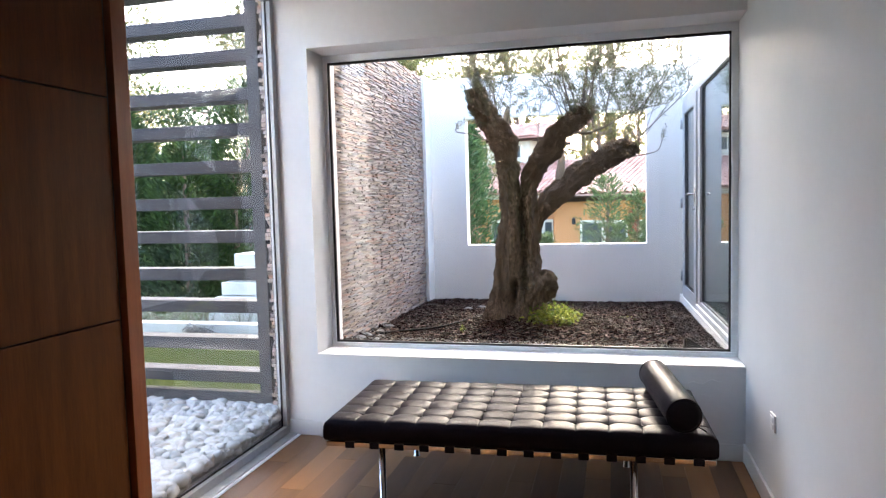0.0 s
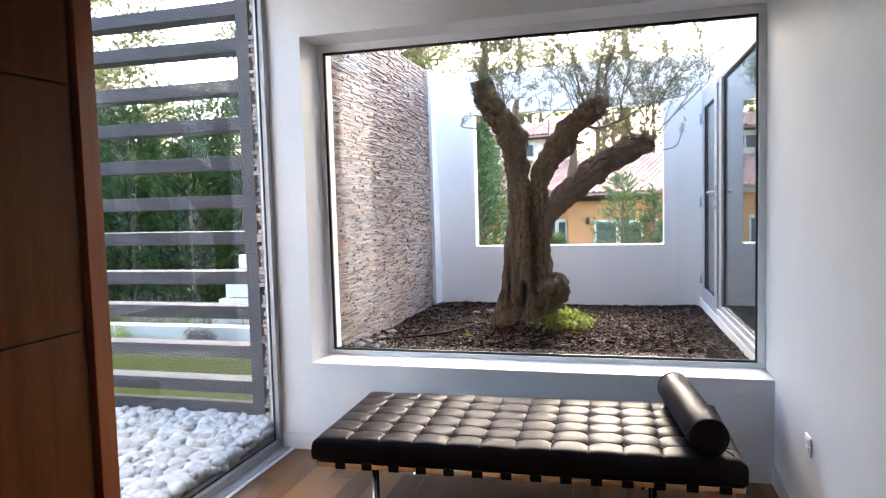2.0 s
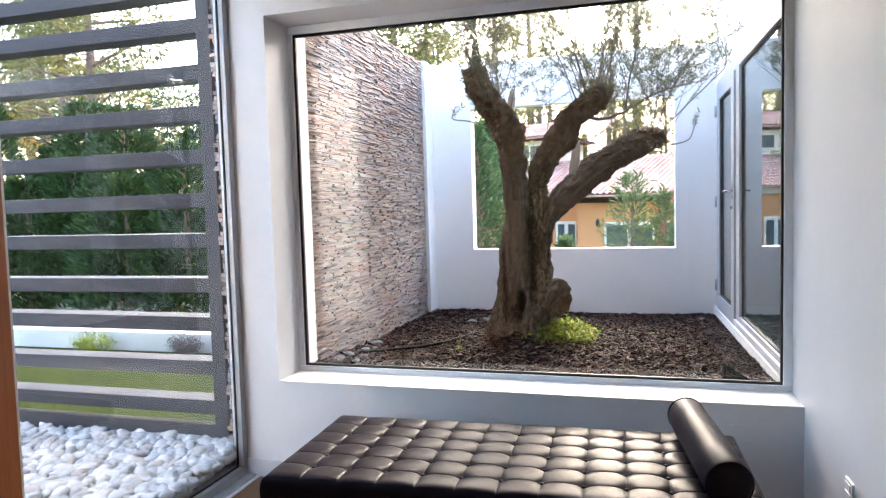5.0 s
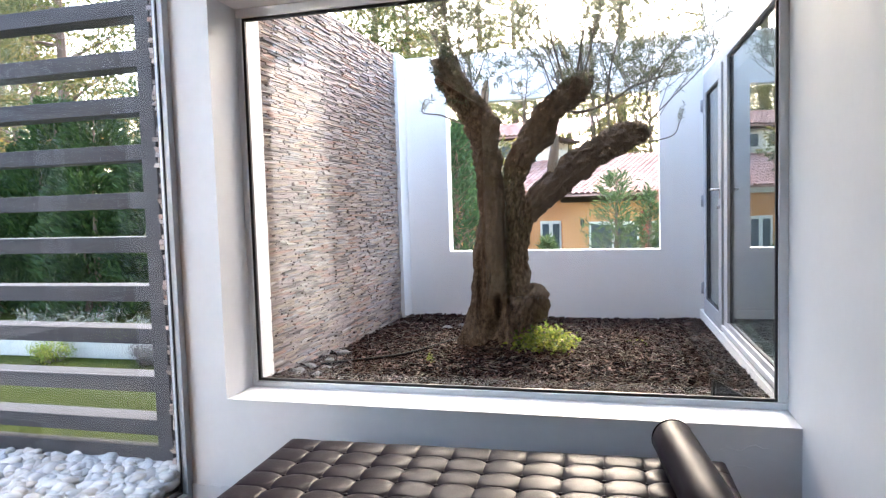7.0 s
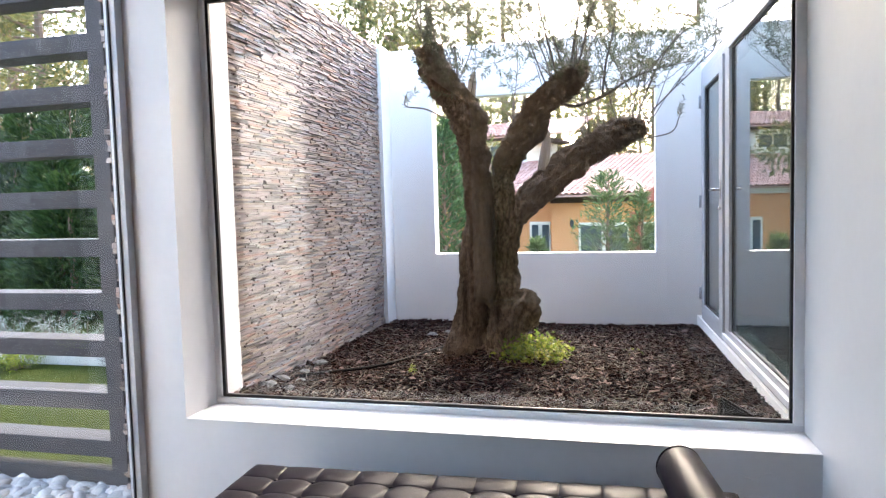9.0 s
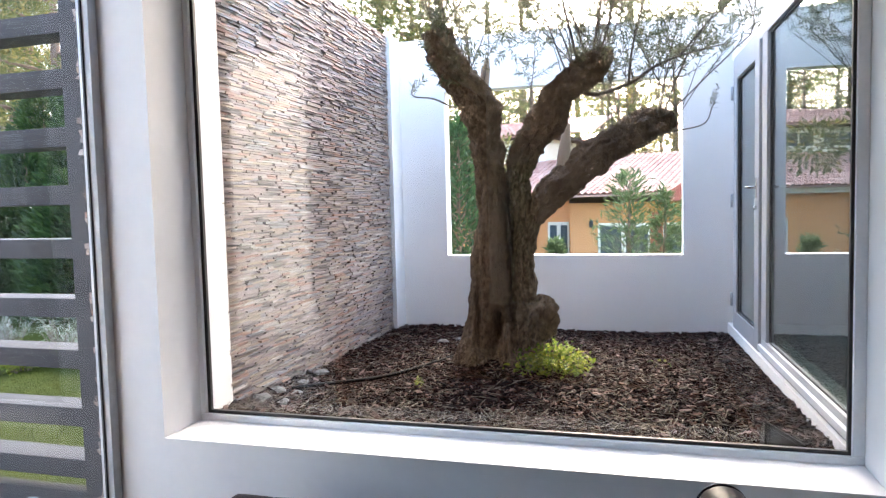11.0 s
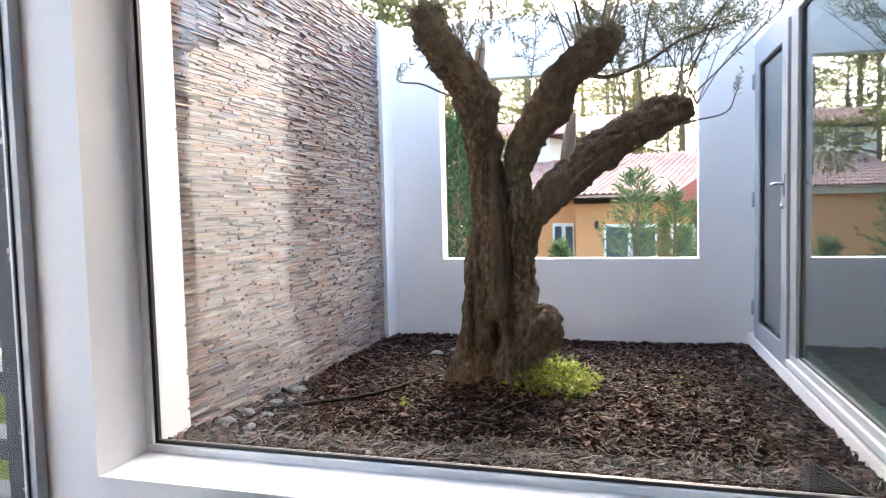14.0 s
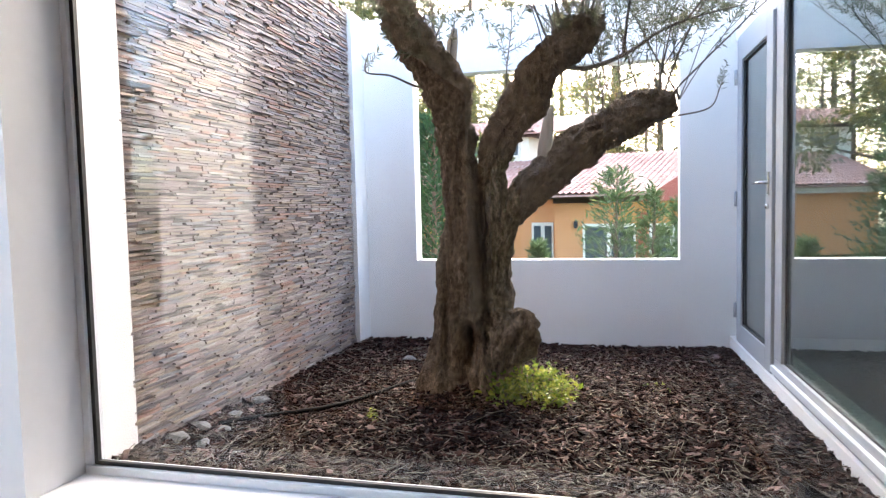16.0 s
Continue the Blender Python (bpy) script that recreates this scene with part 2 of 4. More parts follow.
def thing(name, at, label, category, group="", kind=""):
    ob = new(name)
    ob.location = at
    ob.empty_display_size = 0.1
    return tagged(ob, label, category, group, kind)


def raw(name, verts, faces, material, smooth=False):
    me = bpy.data.meshes.new(name)
    me.from_pydata([tuple(v) for v in np.asarray(verts)], [], [tuple(f) for f in np.asarray(faces)] if not isinstance(faces, list) else faces)
    me.materials.append(material)
    if smooth:
        me.shade_smooth()
    return me


def tube(bm, points, radii, sides=10, rough=0.0, lobes=0.0, seed=0, cap=True):
    """A tapering limb along points; rough and lobes make it knotty."""
    rings, last = [], None
    for i, (p, r) in enumerate(zip(points, radii)):
        p = Vector(p)
        d = (Vector(points[min(i + 1, len(points) - 1)]) - Vector(points[max(i - 1, 0)])).normalized()
        u = d.orthogonal().normalized() if last is None else (last - d * last.dot(d)).normalized()
        last, w = u, d.cross(u)
        ring = []
        for k in range(sides):
            a = 2 * math.pi * k / sides
            rr = r * (1 + lobes * (0.6 * math.sin(3 * a + seed + i * 0.05) + 0.5 * math.sin(5 * a + 2.1 * seed + 0.12 * i)))
            q = p + (u * math.cos(a) + w * math.sin(a)) * rr
            if rough:
                ridge = noise.noise(Vector((math.cos(a) * 3.2 + seed, math.sin(a) * 3.2, i * 0.07))) + 0.55 * noise.noise(Vector((math.cos(a) * 7 + seed, math.sin(a) * 7, i * 0.16)))
                q += (u * math.cos(a) + w * math.sin(a)) * rough * (ridge + 0.45 * noise.noise(q * 9 + Vector((seed, 0, 0))) + 0.3 * noise.noise(q * 31))
            ring.append(bm.verts.new(q))
        rings.append(ring)
    for a, b in zip(rings, rings[1:]):
        for k in range(sides):
            bm.faces.new((a[k], a[(k + 1) % sides], b[(k + 1) % sides], b[k]))
    if cap:
        bm.faces.new(rings[-1])
        bm.faces.new(rings[0][::-1])


def smooth_path(nodes, steps):
    """Points and radii along a rounded line through nodes (x, y, z, r)."""
    n = np.array(nodes, float)
    out = []
    for i in range(len(n) - 1):
        p0, p1, p2, p3 = n[max(i - 1, 0)], n[i], n[i + 1], n[min(i + 2, len(n) - 1)]
        for s in np.linspace(0, 1, steps, endpoint=False):
            out.append(0.5 * (2 * p1 + (p2 - p0) * s + (2 * p0 - 5 * p1 + 4 * p2 - p3) * s * s + (3 * p1 - p0 - 3 * p2 + p3) * s ** 3))
    out.append(n[-1])
    out = np.array(out)
    return [tuple(v) for v in out[:, :3]], [max(0.0008, v) for v in out[:, 3]]


def leaf_mesh(name, centres, along, lengths, widths, material, rng, fold=0.25, up=0.0):
    """Small folded leaves, two quads each, at centres and pointing along."""
    c, d = np.asarray(centres, float), np.asarray(along, float)
    d = d / np.maximum(np.linalg.norm(d, axis=1, keepdims=True), 1e-6)
    r = rng.normal(size=d.shape)
    r[:, 2] += up
    s = np.cross(d, r)
    s /= np.maximum(np.linalg.norm(s, axis=1, keepdims=True), 1e-6)
    n = np.cross(s, d)
    L, W = np.asarray(lengths)[:, None], np.asarray(widths)[:, None]
    a, b = c, c + d * L
    m1 = c + d * L * 0.45 + s * W * 0.5 + n * W * fold
    m2 = c + d * L * 0.45 - s * W * 0.5 + n * W * fold
    mid = c + d * L * 0.5
    v = np.stack([a, m1, b, m2, mid], 1).reshape(-1, 3)
    k = np.arange(len(c))[:, None] * 5
    f = np.concatenate([k + np.array([[0, 1, 4]]), k + np.array([[1, 2, 4]]), k + np.array([[2, 3, 4]]), k + np.array([[3, 0, 4]])])
    return raw(name, v, f, material)


def box_cloud(name, centres, halves, yaw, material, rng, tilt=0.3, jitter=0.25):
    """Many small uneven blocks in one mesh."""
    n = len(centres)
    corner = np.array([[x, y, z] for x in (-1, 1) for y in (-1, 1) for z in (-1, 1)], float)
    v = corner[None] * halves[:, None] * (1 + rng.uniform(-jitter, jitter, (n, 8, 3)))
    tx, ty = rng.normal(0, tilt, n), rng.normal(0, tilt, n)
    def turn(v, i, j, a):
        c, s = np.cos(a)[:, None], np.sin(a)[:, None]
        p, q = v[:, :, i].copy(), v[:, :, j].copy()
        v[:, :, i], v[:, :, j] = c * p - s * q, s * p + c * q
    turn(v, 1, 2, tx)
    turn(v, 0, 2, ty)
    turn(v, 0, 1, yaw)
    v = (v + np.asarray(centres)[:, None]).reshape(-1, 3)
    q = np.array([(0, 1, 3, 2), (4, 6, 7, 5), (0, 4, 5, 1), (2, 3, 7, 6), (0, 2, 6, 4), (1, 5, 7, 3)])
    f = (np.arange(n)[:, None, None] * 8 + q[None]).reshape(-1, 4)
    return raw(name, v, f, material)


# ---- ground and shell of the room ----
rng = np.random.default_rng(7)


def ground_height(x, y):
    s = min(1.0, max(0.0, (y - 4.0) / 8.0))
    return -0.21 - 0.35 * s * s * (3 - 2 * s)


def build_ground():
    xs = [-400, -150, -60, -30, -20, -14, -10, -8, -6, -4.5, -3.4, -2, 0, 2, 5, 10, 20, 40, 100, 400]
    ys = [-400, -100, -30, -10, -4, 0, 2, 3, 4, 5, 6, 8, 10, 12, 16, 24, 40, 80, 180, 400]
    bm = bmesh.new()
    g = [[bm.verts.new((x, y, ground_height(x, y))) for y in ys] for x in xs]
    for i in range(len(xs) - 1):
        for j in range(len(ys) - 1):
            bm.faces.new((g[i][j], g[i + 1][j], g[i + 1][j + 1], g[i][j + 1]))
    return structure("ground", bm, M_GRASS, "mown green lawn running out to the trees", "lawn")


build_ground()

floor = structure("floor", boxes((-2.97, 0.0, -7.0, 0.0, -0.25, -0.014)), M_SUBFLOOR, "dark oiled hardwood plank floor", "floor")
structure("ceiling", boxes((-3.0, 0.3, -7.2, 0.32, 3.05, 3.3)), M_CEIL, "plain white painted ceiling", "ceiling")
# unseen overhang, added only to shade the sill and the white return
structure("roof", boxes((-3.1, 0.25, 0.336, 0.85, 2.9, 3.1)), M_STUCCO, "unseen white overhang added to shade the window", "roof")
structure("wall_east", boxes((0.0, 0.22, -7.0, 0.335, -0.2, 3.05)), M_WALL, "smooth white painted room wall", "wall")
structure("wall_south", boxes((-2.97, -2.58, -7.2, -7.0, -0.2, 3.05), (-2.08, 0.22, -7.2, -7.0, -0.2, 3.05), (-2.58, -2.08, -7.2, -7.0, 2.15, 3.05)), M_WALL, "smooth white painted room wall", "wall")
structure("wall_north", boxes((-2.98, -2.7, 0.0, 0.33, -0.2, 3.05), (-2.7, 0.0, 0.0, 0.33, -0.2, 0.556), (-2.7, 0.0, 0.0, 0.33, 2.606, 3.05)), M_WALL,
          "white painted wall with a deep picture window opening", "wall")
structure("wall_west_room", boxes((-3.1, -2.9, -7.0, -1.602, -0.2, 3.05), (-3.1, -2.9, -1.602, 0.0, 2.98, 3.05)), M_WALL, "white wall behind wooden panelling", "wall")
structure("wall_wing", boxes((-5.6, -3.101, -4.2, -4.0, -0.2, 3.3)), M_STUCCO, "white rendered house wing beside the pebbles", "wall")
structure("baseboard", boxes((-2.93, -0.014, -0.014, -0.001, 0.0, 0.1, ), bevel=0.003), M_WALL, "low white skirting board", "baseboard")
structure("baseboard_east", boxes((-0.015, -0.001, -6.9, -0.001, 0.0, 0.105), bevel=0.003), M_WALL, "low white skirting board", "baseboard")

# plaster crack below the sill
crack = bmesh.new()
tube(crack, [(-0.32 + 0.028 * i, -0.001, 0.452 + 0.012 * math.sin(i * 1.7) + 0.004 * i) for i in range(8)], [0.0016, 0.003, 0.002, 0.003, 0.0015, 0.003, 0.002, 0.001], 5)
tube(crack, [(-0.34 + 0.03 * i, -0.001, 0.385 + 0.008 * math.sin(i * 2.3)) for i in range(6)], [0.001, 0.002, 0.0025, 0.0015, 0.002, 0.001], 5)
structure("trim_plaster_ridge", crack, M_WALL, "raised ragged crack in white plaster", "plaster crack")

# ---- picture window ----
win = thing("window_1", (-1.35, 0.28, 0.556), "large fixed picture window in silver frame", "window", kind="structure")
part("window_frame", boxes((-2.7, 0.0, 0.255, 0.329, 0.557, 0.592), (-2.7, 0.0, 0.255, 0.329, 2.558, 2.605), (-2.7, -2.672, 0.256, 0.328, 0.592, 2.558), (-0.04, 0.0, 0.256, 0.328, 0.592, 2.558), bevel=0.004), M_LACQ, win, "pale grey lacquered frame")
part("glazing_bead", boxes((-2.672, -0.04, 0.272, 0.289, 0.592, 0.606), (-2.672, -0.04, 0.272, 0.289, 2.542, 2.558), (-2.672, -2.656, 0.272, 0.289, 0.606, 2.542), (-0.051, -0.04, 0.272, 0.289, 0.606, 2.542)), M_GASKET, win, "black rubber seal")
pane = part("pane", boxes((-2.672, -0.04, 0.29, 0.3, 0.592, 2.558)), M_GLASS, win, "clear glass")
pane.visible_shadow = False
part("window_sill", boxes((-2.699, -0.001, -0.004, 0.254, 0.557, 0.564)), M_WALL, win, "white painted sill")

# ---- side glazing ----
side = thing("window_2", (-2.95, -0.78, 0.0), "tall fixed glazing in slim aluminium frame", "window", kind="structure")
part("window_frame", boxes((-2.985, -2.925, -0.05, -0.002, 0.06, 2.98), (-2.985, -2.925, -1.60, -1.47, 0.06, 2.98), bevel=0.004), M_ALU, side, "brushed aluminium jambs")
part("bottom_rail", boxes((-2.985, -2.925, -1.60, -0.002, 0.0, 0.06), bevel=0.004), M_ALU, side)
part("top_rail", boxes((-2.985, -2.925, -1.60, -0.002, 2.92, 2.98), bevel=0.004), M_ALU, side)
part("seal", boxes((-2.964, -2.956, -0.058, -0.05, 0.06, 2.92), (-2.964, -2.956, -1.47, -0.058, 0.06, 0.068), (-2.990, -2.985, -0.045, -0.03, 0.02, 2.95)), M_GASKET, side, "black rubber seal")
pane = part("pane", boxes((-2.966, -2.957, -1.47, -0.05, 0.06, 2.92)), M_GLASS, side, "clear glass")
pane.visible_shadow = False
part("floor_track", boxes((-2.925, -2.865, -1.66, -0.016, -0.012, 0.012), bevel=0.003), M_ALU, side, "flat aluminium threshold")
part("floor_strip", boxes((-2.865, -2.84, -1.66, -0.016, -0.012, 0.004)), M_LACQ, side, "pale threshold strip")

slit = thing("window_4", (-2.33, -7.1, 0.0), "narrow full-height glazed slit window", "window", kind="structure")
part("window_frame", boxes((-2.58, -2.54, -7.13, -7.06, 0.0, 2.15), (-2.12, -2.08, -7.13, -7.06, 0.0, 2.15), (-2.54, -2.12, -7.13, -7.06, 2.11, 2.15), (-2.54, -2.12, -7.13, -7.06, 0.0, 0.04), bevel=0.003), M_ALU, slit)
pane = part("pane", boxes((-2.54, -2.12, -7.1, -7.092, 0.04, 2.11)), M_GLASS, slit, "clear glass")
pane.visible_shadow = False

# ---- wood panelling ----
panel = thing("wall_panelling", (-2.88, -4.2, 0.0), "dark wood veneer panelling with horizontal joints", "panelling", kind="structure")
for z0, z1 in ((0.0, 1.084), (1.092, 2.054), (2.062, 3.05)):
    part("panel", boxes((-2.9, -2.862, -6.98, -1.675, z0, z1), bevel=0.002), M_PANEL, panel)
part("backing", boxes((-2.9, -2.885, -6.98, -1.675, 1.08, 1.096), (-2.9, -2.885, -6.98, -1.675, 2.05, 2.066), (-2.9, -2.885, -1.675, -1.64, 0, 3.05)), M_GASKET, panel, "black shadow gap")
part("edge_post", boxes((-2.9, -2.85, -1.64, -1.545, 0.0, 3.05), bevel=0.004), M_STILE, panel, "reddish solid wood edge")

# ---- courtyard ----
far = structure("wall_courtyard_north", boxes((-3.0, -2.352, 3.355, 3.5, -0.2, 2.955), (-0.394, 0.15, 3.355, 3.5, -0.2, 2.955), (-2.352, -0.394, 3.355, 3.5, -0.2, 1.076), (-2.352, -0.394, 3.355, 3.5, 2.5, 2.955)), M_STUCCO,
                "white rendered garden wall with a square opening", "wall")
west = structure("wall_courtyard_west", boxes((-2.98, -2.825, 0.333, 3.353, -0.2, 2.96)), M_MORTAR, "tall wall clad in thin stacked slate", "wall")
structure("wall_west_return", boxes((-2.825, -2.776, 0.333, 0.63, 0.2, 2.96), (-2.825, -2.755, 3.12, 3.353, 0.2, 2.97)), M_STUCCO, "narrow white rendered return beside slate cladding", "wall")
east = structure("wall_courtyard_east", boxes((-0.03, 0.2, 0.337, 3.353, 2.575, 3.7), (-0.06, 0.2, 0.337, 3.353, 0.1, 0.535), (0.0, 0.2, 3.25, 3.353, 0.535, 2.575)), M_STUCCO, "white rendered house wall over a glazed door", "wall")
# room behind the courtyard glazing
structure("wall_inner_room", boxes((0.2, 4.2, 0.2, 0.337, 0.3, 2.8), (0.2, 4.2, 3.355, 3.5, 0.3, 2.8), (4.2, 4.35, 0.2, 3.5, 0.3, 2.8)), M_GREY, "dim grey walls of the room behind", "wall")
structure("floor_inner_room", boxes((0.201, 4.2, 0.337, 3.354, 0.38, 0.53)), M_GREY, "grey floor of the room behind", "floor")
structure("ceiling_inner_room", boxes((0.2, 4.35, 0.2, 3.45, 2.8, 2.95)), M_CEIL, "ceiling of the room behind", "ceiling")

XG = -0.022
TURN_EAST = Matrix.Translation((-0.03, 3.3, 0)) @ pose(0, 0, 0, 0, 0, 1.5) @ Matrix.Translation((0.03, -3.3, 0))
gl = thing("window_3", (XG, 1.2, 0.58), "fixed courtyard glazing in silver aluminium frame", "window", kind="structure")
part("window_frame", boxes((XG - 0.02, XG + 0.04, 0.337, 2.2, 0.536, 0.635), (XG - 0.02, XG + 0.04, 0.337, 2.2, 2.5, 2.574), (XG - 0.02, XG + 0.04, 0.337, 0.39, 0.635, 2.5), (XG - 0.02, XG + 0.04, 2.06, 2.2, 0.635, 2.5), bevel=0.004), M_ALU, gl)
part("sill_rail", boxes((XG - 0.04, XG - 0.0205, 0.338, 2.2, 0.565, 0.6), bevel=0.003), M_LACQ, gl, "pale aluminium drip rail")
part("seal", boxes((XG - 0.003, XG + 0.003, 2.035, 2.06, 0.635, 2.5), (XG - 0.003, XG + 0.003, 0.39, 2.035, 2.485, 2.5), (XG - 0.003, XG + 0.003, 0.39, 2.035, 0.635, 0.645)), M_GASKET, gl)
pane = part("pane", boxes((XG + 0.004, XG + 0.012, 0.39, 2.06, 0.635, 2.5)), M_GLASS2, gl, "slightly green reflective glass")
pane.visible_shadow = False

door = thing("door_1", (XG, 2.7, 0.58), "closed glazed door in silver aluminium frame", "door", kind="structure")
part("door_frame", boxes((XG - 0.015, XG + 0.045, 2.202, 3.248, 2.5, 2.574), (XG - 0.015, XG + 0.045, 2.202, 2.222, 0.536, 2.5), (XG - 0.015, XG + 0.045, 3.16, 3.248, 0.536, 2.5), bevel=0.004), M_ALU, door)
leaf = part("leaf", boxes((XG - 0.03, XG + 0.03, 2.236, 2.37, 0.54, 2.496), (XG - 0.03, XG + 0.03, 3.03, 3.156, 0.54, 2.496), (XG - 0.03, XG + 0.03, 2.37, 3.03, 0.54, 0.665), (XG - 0.03, XG + 0.03, 2.37, 3.03, 2.39, 2.496), bevel=0.004), M_ALU, door)
part("seal", boxes((XG - 0.02, XG - 0.012, 2.37, 2.385, 0.665, 2.39), (XG - 0.02, XG - 0.012, 3.01, 3.03, 0.665, 2.39), (XG - 0.02, XG - 0.012, 2.385, 3.01, 0.665, 0.677), (XG - 0.02, XG - 0.012, 2.385, 3.01, 2.378, 2.39)), M_GASKET, leaf)
part("edge_seal", boxes((XG - 0.012, XG + 0.02, 2.223, 2.2355, 0.54, 2.496)), M_GASKET, door)
pane = part("pane", boxes((XG - 0.008, XG, 2.37, 3.03, 0.665, 2.39)), M_GLASS2, leaf, "slightly green reflective glass")
pane.visible_shadow = False
bm = bmesh.new()
tube(bm, [(XG - 0.03, 2.3, 1.585), (XG - 0.075, 2.3, 1.585), (XG - 0.085, 2.315, 1.585), (XG - 0.085, 2.43, 1.583)], [0.009, 0.009, 0.01, 0.008], 10)
box(bm, XG - 0.037, XG - 0.03, 2.282, 2.318, 1.515, 1.645, 0.003)
part("handle", bm, M_CHROME, leaf, "chrome lever handle", True)
bm = bmesh.new()
tube(bm, [(XG - 0.03, 2.3, 1.455), (XG - 0.05, 2.3, 1.455)], [0.014, 0.013], 12)
part("lock_cylinder", bm, M_CHROME, leaf, "", True)
for z in (0.75, 1.5, 2.3):
    bm = bmesh.new()
    tube(bm, [(XG - 0.04, 3.158, z - 0.05), (XG - 0.04, 3.158, z + 0.05)], [0.011, 0.011], 10)
    part("hinge", bm, M_ALU, door, "", True)

for ob in (east, gl, door):
    ob.matrix_basis = TURN_EAST @ ob.matrix_basis

# ---- mulch bed ----
def mulch_z(x, y):
    z = 0.482 - 0.0145 * y + 0.012 * np.sin(2.1 * x + 0.4) * np.cos(1.7 * y) + 0.085 * np.exp(-((x + 1.6) ** 2 + (y - 1.78) ** 2) / 0.17)
    return z + 0.03 * np.clip((-2.2 - x) / 0.6, 0, 1) * np.clip((1.4 - y) / 0.8, 0, 1)


bm = bmesh.new()
xs, ys = np.linspace(-2.84, 0.06, 60), np.linspace(0.335, 3.354, 64)
g = [[bm.verts.new((x, y, float(mulch_z(x, y)) + 0.008 * noise.noise((x * 9, y * 9, 0)))) for y in ys] for x in xs]
for i in range(len(xs) - 1):
    for j in range(len(ys) - 1):
        bm.faces.new((g[i][j], g[i + 1][j], g[i + 1][j + 1], g[i][j + 1]))
structure("ground_courtyard", bm, M_SOIL, "dark soil under bark mulch", "soil")
n = 37000
cx, cy = rng.uniform(-2.8, 0.02, n), rng.uniform(0.36, 3.345, n)
size = rng.gamma(2.2, 0.0042, n) + 0.004
size = np.minimum(size, 0.05)
halves = np.stack([size, size * rng.uniform(0.22, 0.5, n), rng.uniform(0.0015, 0.005, n)], 1)
cen = np.stack([cx, cy, mulch_z(cx, cy) + rng.uniform(0.0, 0.022, n)], 1)
tagged(part("bark_mulch", box_cloud("bark_mulch", cen, halves, rng.uniform(0, 6.28, n), M_CHIPS, rng, 0.28, 0.5)), "dark brown bark chips covering the bed", "bark mulch", kind="stuff")
# strewn needles; the extra share near the window imitates a pale reflection in the glass
n = 4800
cx, cy = rng.uniform(-2.8, 0.02, n), np.where(rng.random(n) < 0.28, rng.uniform(0.36, 0.9, n), rng.uniform(0.36, 3.2, n))
cen = np.stack([cx, cy, mulch_z(cx, cy) + rng.uniform(0.012, 0.03, n)], 1)
halves = np.stack([rng.uniform(0.012, 0.04, n), np.full(n, 0.0011), np.full(n, 0.0011)], 1)
tagged(part("dry_needles", box_cloud("dry_needles", cen, halves, rng.uniform(0, 6.28, n), M_STRAW, rng, 0.25)), "dry straw-coloured needles on mulch, denser by the glass for its pale reflection", "pine needles", kind="stuff")

bm = bmesh.new()
vs = [bm.verts.new(p) for p in ((-0.305, 0.4, 0.45), (-0.13, 0.4, 0.45), (-0.13, 0.52, 0.45), (-0.305, 0.52, 0.45), (-0.295, 0.41, 0.655), (-0.14, 0.41, 0.56), (-0.14, 0.5, 0.55), (-0.295, 0.5, 0.64))]
for q in ((0, 1, 2, 3), (4, 5, 6, 7), (0, 1, 5, 4), (1, 2, 6, 5), (2, 3, 7, 6), (3, 0, 4, 7)):
    bm.faces.new([vs[i] for i in q])
bmesh.ops.bevel(bm, geom=bm.edges[:], offset=0.012, segments=2, affect="EDGES")
tagged(part("cable_cover", bm, M_HOSE), "black plastic cover half sunk in mulch", "plastic cover")

# pale stones at the foot of the slate
for x, y, s in ((-2.7, 1.5, 0.045), (-2.68, 1.22, 0.035), (-2.6, 0.98, 0.03), (-2.72, 0.98, 0.04), (-2.7, 0.78, 0.045), (-2.56, 0.76, 0.035), (-2.36, 0.7, 0.025), (-2.5, 1.36, 0.022), (-2.2, 2.62, 0.04), (-2.08, 2.7, 0.045)):
    bm = bmesh.new()
    bmesh.ops.create_icosphere(bm, subdivisions=2, radius=s)
    for v in bm.verts:
        v.co = Vector((v.co.x * 1.3, v.co.y, v.co.z * 0.6)) * (1 + 0.35 * noise.noise(v.co * 40 + Vector((x * 9, y * 9, 0)))) + Vector((x, y, float(mulch_z(x, y)) + s * 0.4))
    tagged(part("rubble_stone", bm, M_RUBBLE), "grey rough stone lying on the mulch", "stone", "stones in the mulch")

bm = bmesh.new()
hose = [(-1.8 - 0.084 * i, 2.0 - 0.1 * i + 0.03 * math.sin(i * 0.9), float(mulch_z(-1.8 - 0.084 * i, 2.0 - 0.1 * i)) + 0.03) for i in range(11)]
tube(bm, hose, [0.011] * 11, 8)
tagged(part("irrigation_hose", bm, M_HOSE, smooth=True), "thin black drip hose lying across the mulch", "hose")

